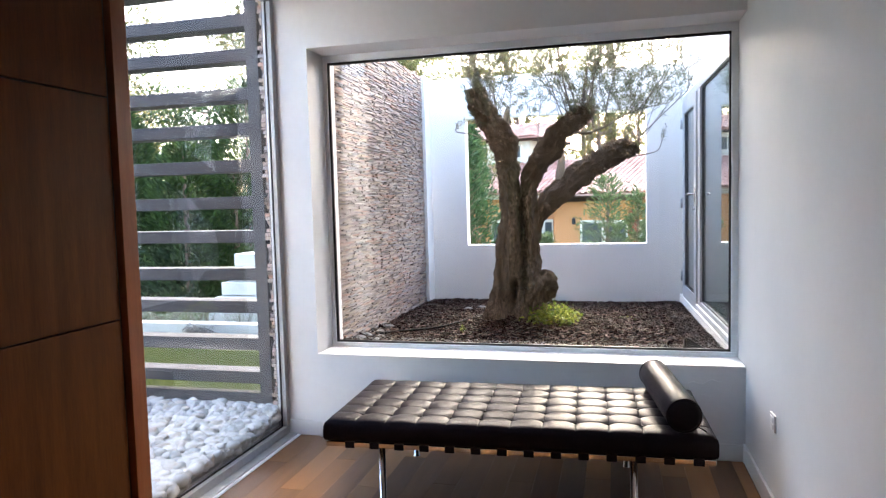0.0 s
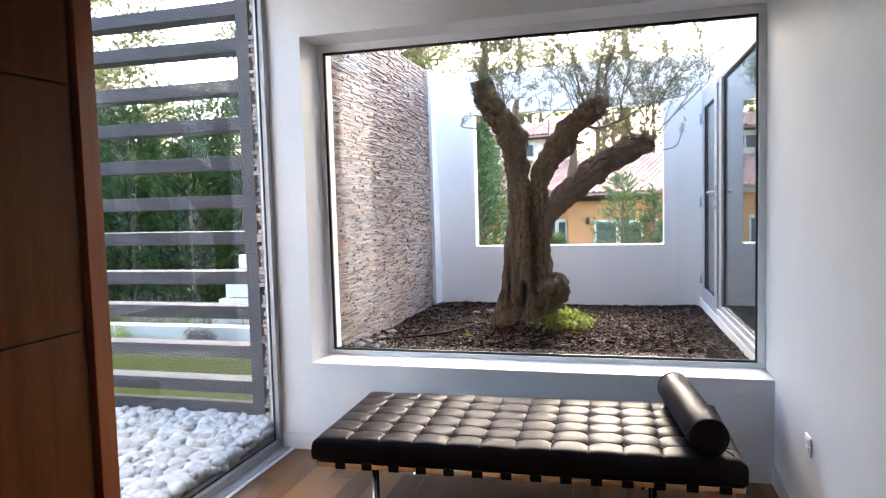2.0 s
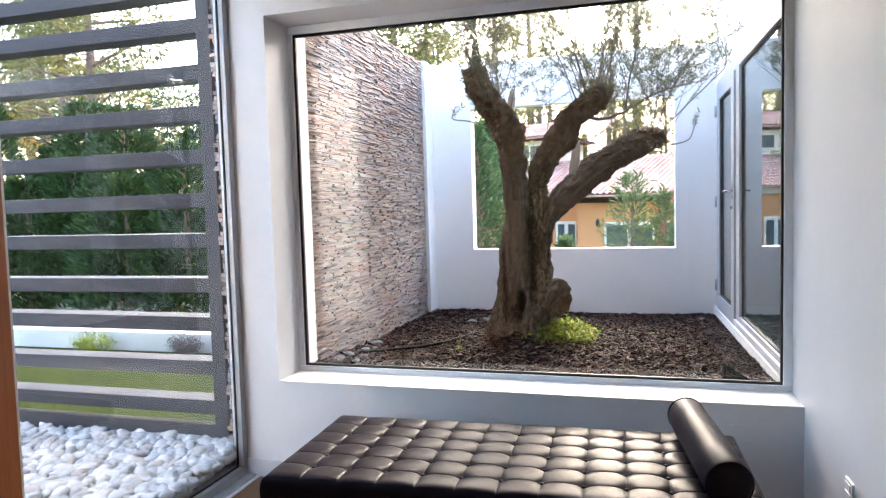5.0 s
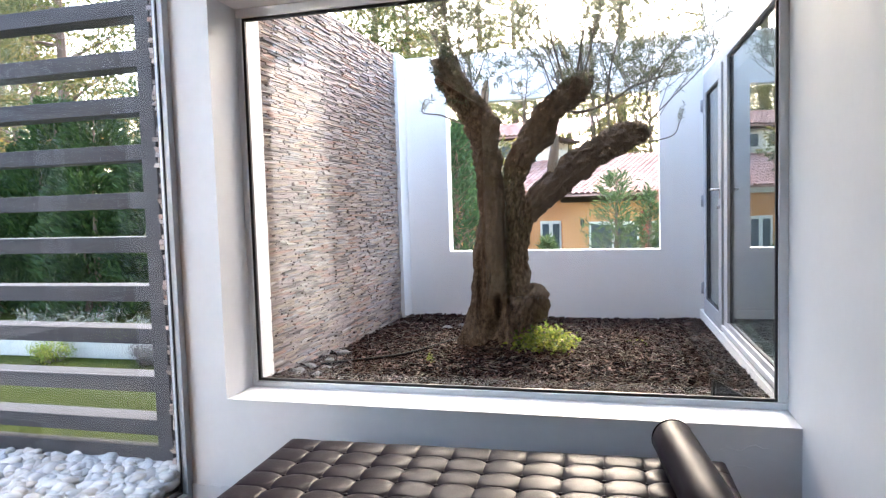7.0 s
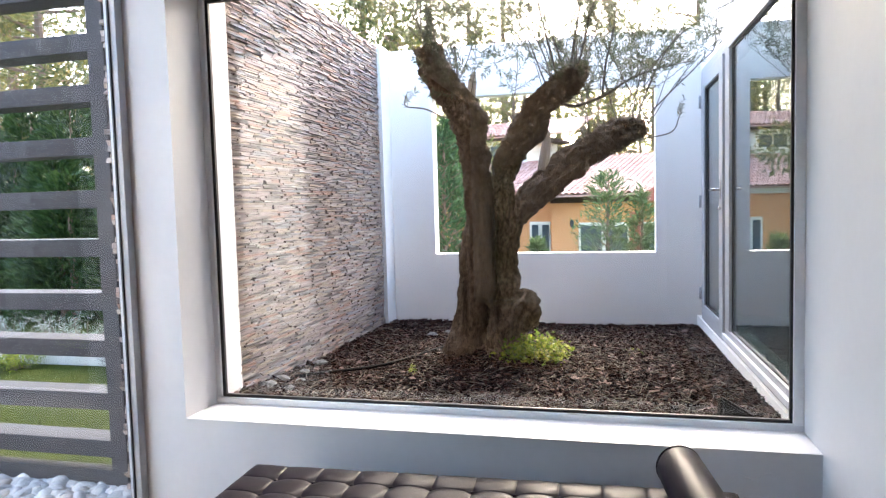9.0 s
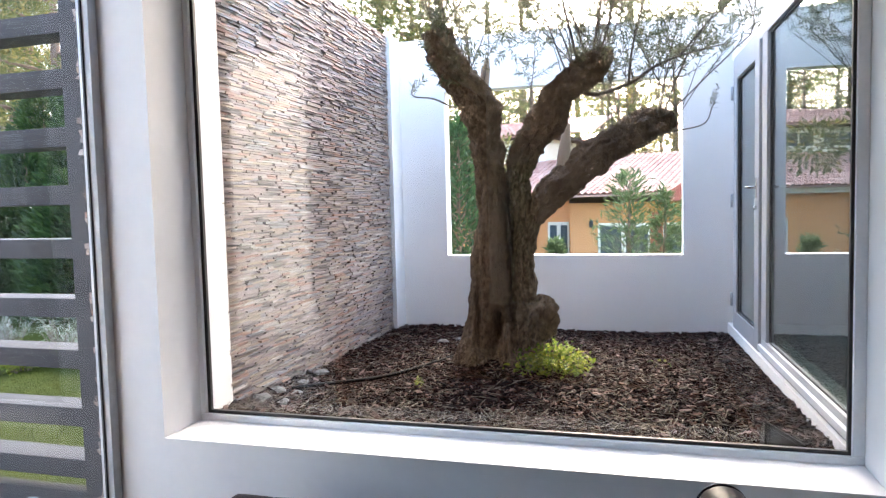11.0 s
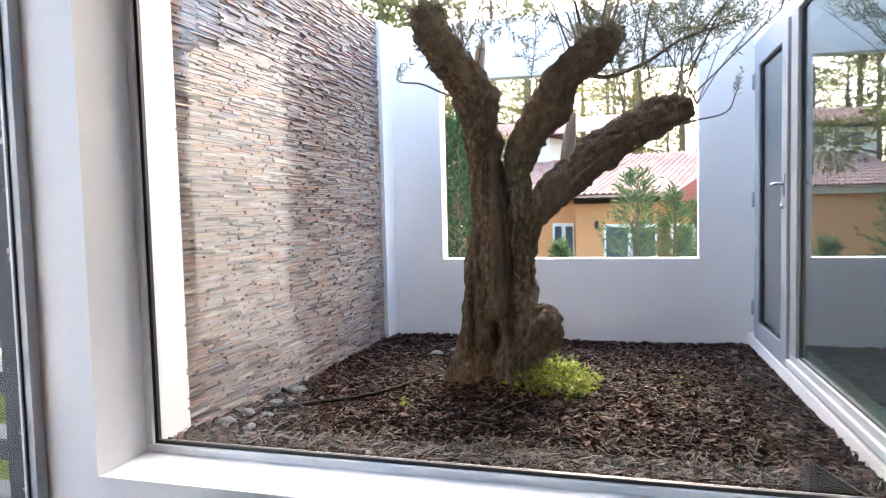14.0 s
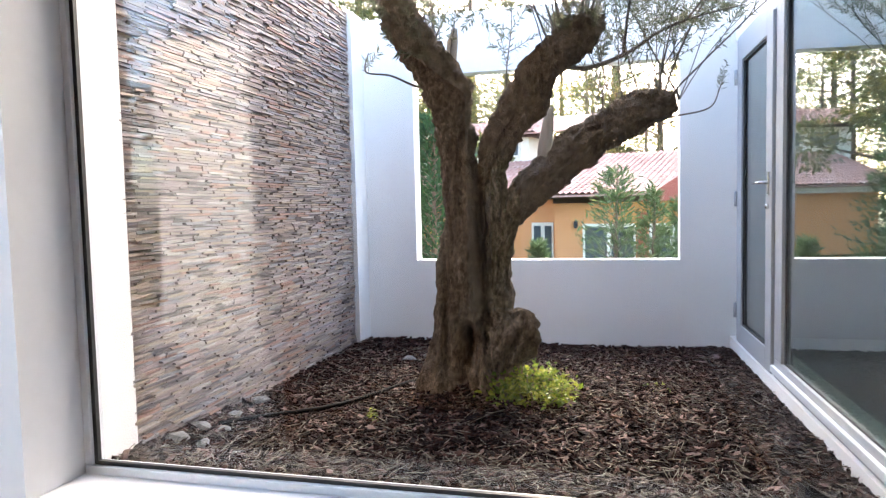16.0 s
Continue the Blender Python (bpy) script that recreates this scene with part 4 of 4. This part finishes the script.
# stone nib beside the screen
n = 110
zz = 0.04 + np.arange(n) * 0.0268
halves = np.stack([rng.uniform(0.022, 0.042, n), np.full(n, 0.12), np.full(n, 0.0122)], 1)
cen = np.stack([-2.984 - halves[:, 0], 0.02 + 0.12 + rng.uniform(-0.008, 0.008, n), zz], 1)
tagged(part("slate_edge", box_cloud("slate_edge", cen, halves, np.zeros(n), M_STONES_ISL, rng, 0.0, 0.1)), "ragged edge of stacked slate cladding", "stone cladding", kind="stuff")

# ---- garden ----
structure("garden_wall", boxes((-14.0, -4.2, 3.75, 3.95, -0.4, 0.03), bevel=0.01), M_GARDEN, "long low white rendered planter wall", "garden wall")
n = 48000
gx, gy = rng.uniform(-11, -3.0, n), rng.uniform(0.2, 3.74, n)
bd = rng.normal(0, 0.35, (n, 3))
bd[:, 2] = 1
tagged(part("grass", leaf_mesh("grass", np.stack([gx, gy, np.full(n, -0.212)], 1), bd, rng.uniform(0.015, 0.035, n), np.full(n, 0.0032), M_BLADES, rng)), "short mown grass", "grass", kind="stuff")
clump("garden_shrub", (-7.34, 3.5, -0.21), 0.26, 0.36, 1900, 0.032, M_SHRUB, "round yellow-green shrub before the white wall", "shrub", "", 0.4, 24)
clump("garden_shrub", (-6.0, 3.5, -0.21), 0.27, 0.33, 2600, 0.032, M_LAV, "round dull purple shrub before the white wall", "shrub", "", 0.3, 26)
for x, y, r in ((-8.0, 4.7, 0.4), (-7.3, 4.5, 0.42), (-6.6, 4.45, 0.35), (-8.9, 4.8, 0.4), (-5.9, 4.4, 0.3)):
    clump("grey_shrub", (x, y, -0.2), r, 0.5, 420, 0.06, M_SAGE, "wispy grey-green shrub behind the planter wall", "shrub", "grey garden shrubs", 0.2, 22)
steps = thing("garden_steps", (-6.0, 5.4, -0.2), "white stepped block wall beside the hedge", "garden steps")
for k in range(5):
    part("block", boxes((-6.8 + 0.05 * k, -4.6, 4.95 + 0.12 * k, 5.9, -0.22 + 0.215 * k, -0.02 + 0.215 * k), bevel=0.01), M_GARDEN, steps)


def foliage_blob(c, radii, count, r0, inner=0.55):
    """Points scattered through an uneven rounded mass."""
    u = r0.normal(size=(count, 3))
    u /= np.linalg.norm(u, axis=1, keepdims=True)
    q = (inner + (1 - inner) * r0.random(count) ** 0.5)[:, None]
    lump = 1 + 0.22 * np.sin(u[:, :1] * 5 + c[0]) * np.cos(u[:, 1:2] * 6 + c[1]) + 0.15 * np.sin(u[:, 2:] * 9 + c[2])
    return np.asarray(c) + u * q * lump * np.asarray(radii), u


def hedge_bush(x, y, r, h):
    r0 = np.random.default_rng(int(abs(x * 100) + abs(y * 7)))
    base = thing("hedge_tree", (x, y, ground_height(x, y)), "dense dark green hedge conifer", "hedge", "hedge conifers")
    bm = bmesh.new()
    tube(bm, [(x, y, ground_height(x, y) - 0.05), (x, y, h * 0.5), (x, y, h * 0.92)], [0.07, 0.05, 0.01], 7)
    part("trunk", bm, M_PTRUNK, base)
    n = 4600
    zz = r0.random(n) ** 0.9
    a = r0.uniform(0, 6.28, n)
    rad = r * (1 - zz ** 2.2 * 0.75) * (0.55 + 0.45 * r0.random(n) ** 0.5) * (1 + 0.18 * np.sin(a * 5 + zz * 17))
    c = np.stack([x + rad * np.cos(a), y + rad * np.sin(a), ground_height(x, y) + 0.05 + zz * h], 1)
    d = np.stack([np.cos(a), np.sin(a), np.full(n, 0.75)], 1) + r0.normal(0, 0.35, (n, 3))
    ln = r0.uniform(0.09, 0.2, n)
    tagged(part("crown", leaf_mesh("crown", c, d, ln, ln * 0.4, M_HEDGE, r0), None, base), kind="stuff")


for k in range(11):
    hedge_bush(-17.5 + 0.95 * k + 0.15 * math.sin(k * 3), 6.9 + 0.5 * math.sin(k * 1.3) + 0.1 * k, 0.9, 3.05 + 0.35 * math.sin(k * 2.2) - 0.03 * k)


for x in (-4.2, -3.2, -2.2, -1.2):
    hedge_bush(x, -10.2 + 0.2 * math.sin(x * 5), 0.8, 2.9)

for k in range(9):
    hedge_bush(-20.0 + 1.4 * k, 9.6 + 0.5 * math.sin(k * 1.9), 1.1, 4.2 + 0.7 * math.sin(k * 2.6))


def conifer(x, y, h, r, material, label, group, dense=1.0):
    """A young cypress: flat sprays on rising branches, uneven outline."""
    r0 = np.random.default_rng(int(abs(x * 131) + abs(y * 17) + h * 10))
    z0 = ground_height(x, y)
    base = thing("conifer", (x, y, z0), label, "conifer", group)
    bm = bmesh.new()
    tube(bm, [(x, y, z0 - 0.05), (x, y, z0 + h * 0.5), (x + 0.03, y, z0 + h * 0.97)], [0.05, 0.03, 0.006], 7)
    c, d, ln = [], [], []
    for i in range(int(46 * dense)):
        t = (i + r0.random()) / (46 * dense)
        a = i * 2.4 + r0.normal(0, 0.3)
        L = r * (1.05 - t) ** 0.75 * r0.uniform(0.6, 1.15)
        p0 = Vector((x, y, z0 + h * (0.08 + 0.88 * t)))
        out = Vector((math.cos(a), math.sin(a), r0.uniform(0.5, 0.9)))
        tip = p0 + out * L
        tube(bm, [p0, p0.lerp(tip, 0.5) - Vector((0, 0, 0.04 * L)), tip], [0.009, 0.006, 0.002], 5, cap=False)
        for _ in range(34):
            s = r0.uniform(0.2, 1.05)
            c.append(p0.lerp(tip, s) + Vector(r0.normal(0, 0.05 * (0.5 + L), 3)))
            d.append(out + Vector(r0.normal(0, 0.55, 3)))
            ln.append(r0.uniform(0.06, 0.15))
    part("trunk", bm, M_PTRUNK, base)
    ln = np.array(ln)
    tagged(part("crown", leaf_mesh("crown", c, d, ln, ln * (0.3 if dense > 1.8 else 0.22), material, r0), None, base), kind="stuff")


conifer(-0.84, 8.4, 2.45, 0.7, M_CONIFER, "young light green cypress with feathery sprays", "young cypresses", 1.2)
conifer(-0.31, 8.6, 2.15, 0.5, M_CONIFER, "young light green cypress with feathery sprays", "young cypresses", 1.1)
conifer(0.1, 9.0, 2.05, 0.5, M_CONIFER, "young light green cypress with feathery sprays", "young cypresses")
conifer(-3.45, 8.9, 3.55, 0.8, M_DARKCON, "dense dark green cypress beside the house", "dark cypresses", 3.6)
conifer(-1.93, 8.1, 1.35, 0.3, M_CONIFER, "young light green cypress with feathery sprays", "young cypresses")
for x, y, h in ((-2.97, 6.2, 2.95), (-3.68, 6.6, 3.25), (-4.5, 6.3, 3.2), (-5.3, 6.8, 3.3)):
    conifer(x, y, h, 0.75, M_DARKCON, "dense dark green cypress beside the garden wall", "dark cypresses", 1.9)


def tall_tree(x, y, h, crown_from, spread, material, label, group, blobs=14, per=240, leaf=0.28, lean=0.0):
    r0 = np.random.default_rng(int(abs(x * 37) + abs(y * 91)))
    z0 = ground_height(x, y)
    base = thing("pine_tree" if material is M_PINE else "leafy_tree", (x, y, z0), label, "tree", group)
    bm = bmesh.new()
    top = (x + lean, y, z0 + h)
    tube(bm, [(x, y, z0 - 0.1), (x + lean * 0.4, y, z0 + h * 0.5), top], [0.02 * h, 0.015 * h, 0.004 * h], 9, 0.02)
    C, D = [], []
    for i in range(blobs):
        t = crown_from + (1 - crown_from) * (i + r0.random()) / blobs
        a = i * 2.4 + r0.normal(0, 0.4)
        L = spread * (1.15 - 0.7 * t) * r0.uniform(0.4, 1.1)
        p0 = Vector((x + lean * t, y, z0 + h * t))
        tip = p0 + Vector((math.cos(a) * L, math.sin(a) * L, 0.25 * L))
        tube(bm, [p0, p0.lerp(tip, 0.6), tip], [0.006 * h, 0.004 * h, 0.0015 * h], 5, cap=False)
        c, u = foliage_blob(tip[:], (0.5 * spread * r0.uniform(0.5, 1), 0.5 * spread * r0.uniform(0.5, 1), 0.24 * spread * r0.uniform(0.6, 1.2)), per, r0, 0.2)
        C.append(c)
        D.append(u + r0.normal(0, 0.5, u.shape))
    part("trunk", bm, M_PTRUNK, base)
    C, D = np.concatenate(C), np.concatenate(D)
    ln = r0.uniform(0.6, 1.3, len(C)) * leaf
    tagged(part("crown", leaf_mesh("crown", C, D, ln, ln * 0.35, material, r0), None, base), kind="stuff")


PINE_LABEL = "tall pine with bare trunk and open crown"
for k in range(14):
    tall_tree(-29 + 4.2 * k + 1.3 * math.sin(k * 5.1), 46 + 5 * math.sin(k * 2.3), 17 + 3 * math.sin(k * 1.9), 0.3, 3.2, M_PINE, PINE_LABEL, "pines behind the house", 20, 560, 0.19)
for k in range(11):
    tall_tree(-13.0 + 2.0 * k + 0.7 * math.sin(k * 4.1), 33 + 2.5 * math.sin(k * 2.9), 8.5 + 1.6 * math.sin(k * 1.7), 0.25, 2.7, M_PINE, "leafy green tree behind the house", "trees behind the house", 14, 300, 0.15)
# every second crown is yellow, painting the low sun's glow through the leaves
for k in range(10):
    tall_tree(-12.0 + 2.3 * k + 0.8 * math.sin(k * 3.7), 39 + 2.5 * math.sin(k * 2.1), 10.0 + 1.8 * math.sin(k * 2.3), 0.15, 3.0, M_AUTUMN_BACKLIT if k % 2 else M_PINE, "leafy tree behind the house, tinted yellow for sun glow", "yellowing trees behind the house", 18, 320, 0.17)
for x, y, h in ((-15.5, 12.5, 10.0), (-19.0, 15.0, 11.0), (-12.2, 17.0, 11.5), (-23.0, 18.0, 11.0), (-9.5, 21.0, 12.0), (-28.0, 22.0, 12.0), (-7.0, 17.0, 9.0), (-13.0, -9.0, 9.5), (-17.0, -13.0, 11.0), (-11.0, -15.0, 10.0), (-20.0, -8.0, 10.0)):
    tall_tree(x, y, h, 0.3, 2.6, M_PINE, PINE_LABEL, "pines beside the lawn", 18, 620, 0.17)
for x, y, h in ((-19.5, 11.5, 5.2), (-24.0, 14.0, 6.0), (-16.5, 16.0, 6.0)):
    tall_tree(x, y, h, 0.25, 2.6, M_AUTUMN_BACKLIT, "tree with yellowing autumn leaves", "autumn trees", 16, 560, 0.13)
for x, y, h in ((-10.5, 11.0, 4.6), (-13.2, 10.5, 4.4)):
    tall_tree(x, y, h, 0.2, 2.0, M_HEDGE, "broad green tree behind the hedge", "green trees", 16, 600, 0.13)

# ---- neighbouring house ----
def roof_tiles(x0, x1, eave_y, eave_z, ridge_y, ridge_z, cols_w=0.21, row=0.36):
    """Curved clay tiles in overlapping courses, each a half-round piece."""
    v, f = [], []
    run, rise = ridge_y - eave_y, ridge_z - eave_z
    ln = math.hypot(run, rise)
    rows, cols = int(ln / row), int((x1 - x0) / cols_w)
    sy, sz, ny, nz = run / ln, rise / ln, -rise / ln, run / ln
    prof = [(-0.5, 0.0), (-0.3, 0.05), (0.0, 0.075), (0.3, 0.05), (0.5, 0.0)]
    for i in range(rows):
        for j in range(cols):
            cx = x0 + (j + 0.5) * cols_w
            k = len(v)
            for s, lift in ((i * row - 0.03, 0.035), ((i + 1) * row, 0.005)):
                for a, b in prof:
                    up = b + lift
                    v.append((cx + a * cols_w, eave_y + sy * s + ny * up, eave_z + sz * s + nz * up))
            for m in range(4):
                f.append((k + m, k + m + 1, k + 6 + m, k + 5 + m))
    return raw("tiles", v, f, M_TILE)


def build_house():
    h = thing("house", (0.0, 0.0, 0.0), "apricot rendered house with clay tile roofs", "house")
    gz = -0.6
    part("wall", boxes((-2.2, 12.0, 0.0, 8.0, gz, 2.25)), M_ORANGE, h, "apricot rendered wall")
    part("wall", boxes((-9.5, -2.2, 1.6, 8.0, gz, 2.25)), M_ORANGE, h, "apricot rendered wall")
    part("fascia", boxes((-10.0, -2.3, 1.35, 1.58, 2.0, 2.22)), M_CREAM, h, "cream cornice")
    # timber soffit; the lower box is a dark band for the eaves' shadow
    part("soffit", boxes((-2.25, 12.4, -0.62, -0.002, 1.98, 2.06), (-2.22, 12.4, -0.08, -0.003, 1.84, 1.98)), M_BROWN, h, "dark brown timber eaves with their shadow as a lower band")
    r1 = part("roof", boxes((-10.2, 12.4, 5.4, 5.6, 3.3, 3.55)), M_BROWN, h, "pinkish clay tile roof")
    for x0, x1, ey, ez, ry, rz in ((-2.5, 12.4, -0.8, 2.1, 5.5, 3.75), (-10.2, -2.5, 1.1, 2.25, 5.5, 3.75), (-10.2, -2.9, 4.6, 4.82, 7.2, 5.7)):
        dk = bmesh.new()
        vs = [dk.verts.new(p) for p in ((x0, ey, ez - 0.06), (x1, ey, ez - 0.06), (x1, ry, rz - 0.06), (x0, ry, rz - 0.06), (x0, ey, ez), (x1, ey, ez), (x1, ry, rz), (x0, ry, rz))]
        for q in ((0, 1, 2, 3), (4, 5, 6, 7), (0, 1, 5, 4), (1, 2, 6, 5), (2, 3, 7, 6), (3, 0, 4, 7)):
            dk.faces.new([vs[i] for i in q])
        part("deck", dk, M_TILE, r1)
    tagged(part("tiles", roof_tiles(-2.5, 12.4, -0.8, 2.1, 5.5, 3.75), None, r1), kind="stuff")
    tagged(part("tiles", roof_tiles(-10.2, -2.5, 1.1, 2.25, 5.5, 3.75), None, r1), kind="stuff")
    part("upper_wall", boxes((-11.0, -5.3, 5.2, 9.0, 3.3, 4.75)), M_CREAM, h, "cream upper storey")
    r2 = part("upper_roof", boxes((-11.5, -4.8, 4.9, 9.4, 4.7, 4.85)), M_BROWN, h, "clay tile roof")
    tagged(part("tiles", roof_tiles(-11.7, -4.6, 4.6, 4.82, 7.2, 5.7), None, r2), kind="stuff")
    for x in (-10.5, -8.8, -7.1):
        w = part("window", boxes((x, x + 1.4, 5.12, 5.19, 3.85, 4.55), bevel=0.01), M_CREAM, h)
        for xx in (x + 0.08, x + 0.74):
            part("pane", boxes((xx, xx + 0.58, 5.1, 5.118, 3.95, 4.47)), M_DARKGLASS, w)
    for x, width in ((-1.2, 1.75), (0.98, 1.4), (6.0, 1.5), (-3.7, 0.85), (-5.6, 0.9)):
        y = -0.06 if x > -2.4 else 1.54
        w = part("window", boxes((x, x + width, y, y + 0.055, gz + 0.1, 1.15), bevel=0.01), M_CREAM, h, "pale framed window")
        for k in range(2):
            part("pane", boxes((x + 0.1 + k * width / 2, x + width / 2 - 0.06 + k * width / 2, y - 0.02, y - 0.003, gz + 0.2, 1.03)), M_DARKGLASS, w)
    part("shutter", boxes((0.6, 0.94, -0.1, -0.004, gz + 0.1, 1.5), bevel=0.01), M_REDW, h, "red-brown timber shutter")
    gb = bmesh.new()
    lo = [gb.verts.new(p) for p in ((1.05, -1.5, 1.85), (3.85, -1.5, 1.85), (2.45, -1.5, 2.75))]
    hi = [gb.verts.new((v.co.x, 0.6, v.co.z + 0.0)) for v in lo]
    for q in (lo, hi[::-1], (lo[0], lo[1], hi[1], hi[0]), (lo[1], lo[2], hi[2], hi[1]), (lo[2], lo[0], hi[0], hi[2])):
        gb.faces.new(q)
    part("porch_gable", gb, M_REDW, h, "red-brown porch gable")
    lamp = bmesh.new()
    tube(lamp, [(-1.42, -0.1, 1.0), (-1.42, -0.1, 1.04), (-1.42, -0.1, 1.2), (-1.42, -0.1, 1.27)], [0.04, 0.07, 0.07, 0.02], 10)
    part("wall_lamp", lamp, M_GASKET, h, "dark lantern on the wall")
    h.matrix_basis = pose(-0.75, 21.0, -0.36, 0, 0, -16)


build_house()

# ---- pieces of floor and cladding ----
plank_w = 0.138
meshes = {}
for i in range(22):
    x0 = -2.84 + i * plank_w if i else -2.84
    x1 = min(-2.84 + (i + 1) * plank_w, -0.016)
    if x1 - x0 < 0.02:
        continue
    y = -7.0 + (i * 0.47) % 1.3
    edges = [-7.0]
    while y < -0.02:
        edges.append(y)
        y += 1.3
    edges.append(-0.015)
    for a, b in zip(edges, edges[1:]):
        if b - a < 0.02:
            continue
        key = (round(x1 - x0, 3), round(b - a, 3))
        if key not in meshes:
            meshes[key] = mesh_of("plank", boxes((0.0006, x1 - x0 - 0.0006, 0.0008, b - a - 0.0008, -0.013, 0.0)), M_PLANK)
        o = new("plank", meshes[key])
        o.parent = floor
        o.location = (x0, a, 0)
part("floor_edge", boxes((-2.9, -2.84, -7.0, -1.665, -0.013, -0.0005)), M_PLANK, floor)

# thin stacked slate on the courtyard wall
srng = random.Random(5)
variants = []
for k in range(14):
    bm = bmesh.new()
    ln = 0.05 + 0.0125 * k
    box(bm, -0.03, 0.0, 0.0, ln, 0.0, 0.0122)
    for v in bm.verts:
        if v.co.x > -0.01:
            v.co += Vector((srng.uniform(-0.004, 0.004), srng.uniform(-0.003, 0.003), srng.uniform(-0.002, 0.0015)))
    variants.append((ln, mesh_of("stone", bm, M_STONES)))
far_c, far_h, z = [], [], 0.36
while z < 2.955:
    y = 0.63 + srng.uniform(-0.02, 0.0)
    while y < 3.1:
        ln, me = srng.choice(variants)
        if y + ln > 3.115:
            ln = 3.115 - y
        out = srng.uniform(-0.011, 0.009)
        if y < 0.72 and 0.5 < z:
            o = new("stone", me)
            o.parent = west
            o.location = (-2.785 + out, y + 0.0015, z + srng.uniform(-0.0015, 0.0015))
            o.rotation_euler = (srng.gauss(0, 0.012), 0, srng.gauss(0, 0.02))
        else:
            far_c.append((-2.80 + out, y + ln / 2, z + 0.0061))
            far_h.append((0.015, ln / 2 - 0.001, 0.006 + srng.uniform(-0.0015, 0.0005)))
        y += ln
    z += 0.0132 + srng.uniform(-0.001, 0.0015)
tagged(part("stacked_stones", box_cloud("stacked_stones", np.array(far_c), np.array(far_h), rng.normal(0, 0.02, len(far_c)), M_STONES_ISL, rng, 0.014, 0.1), None, west), kind="stuff")
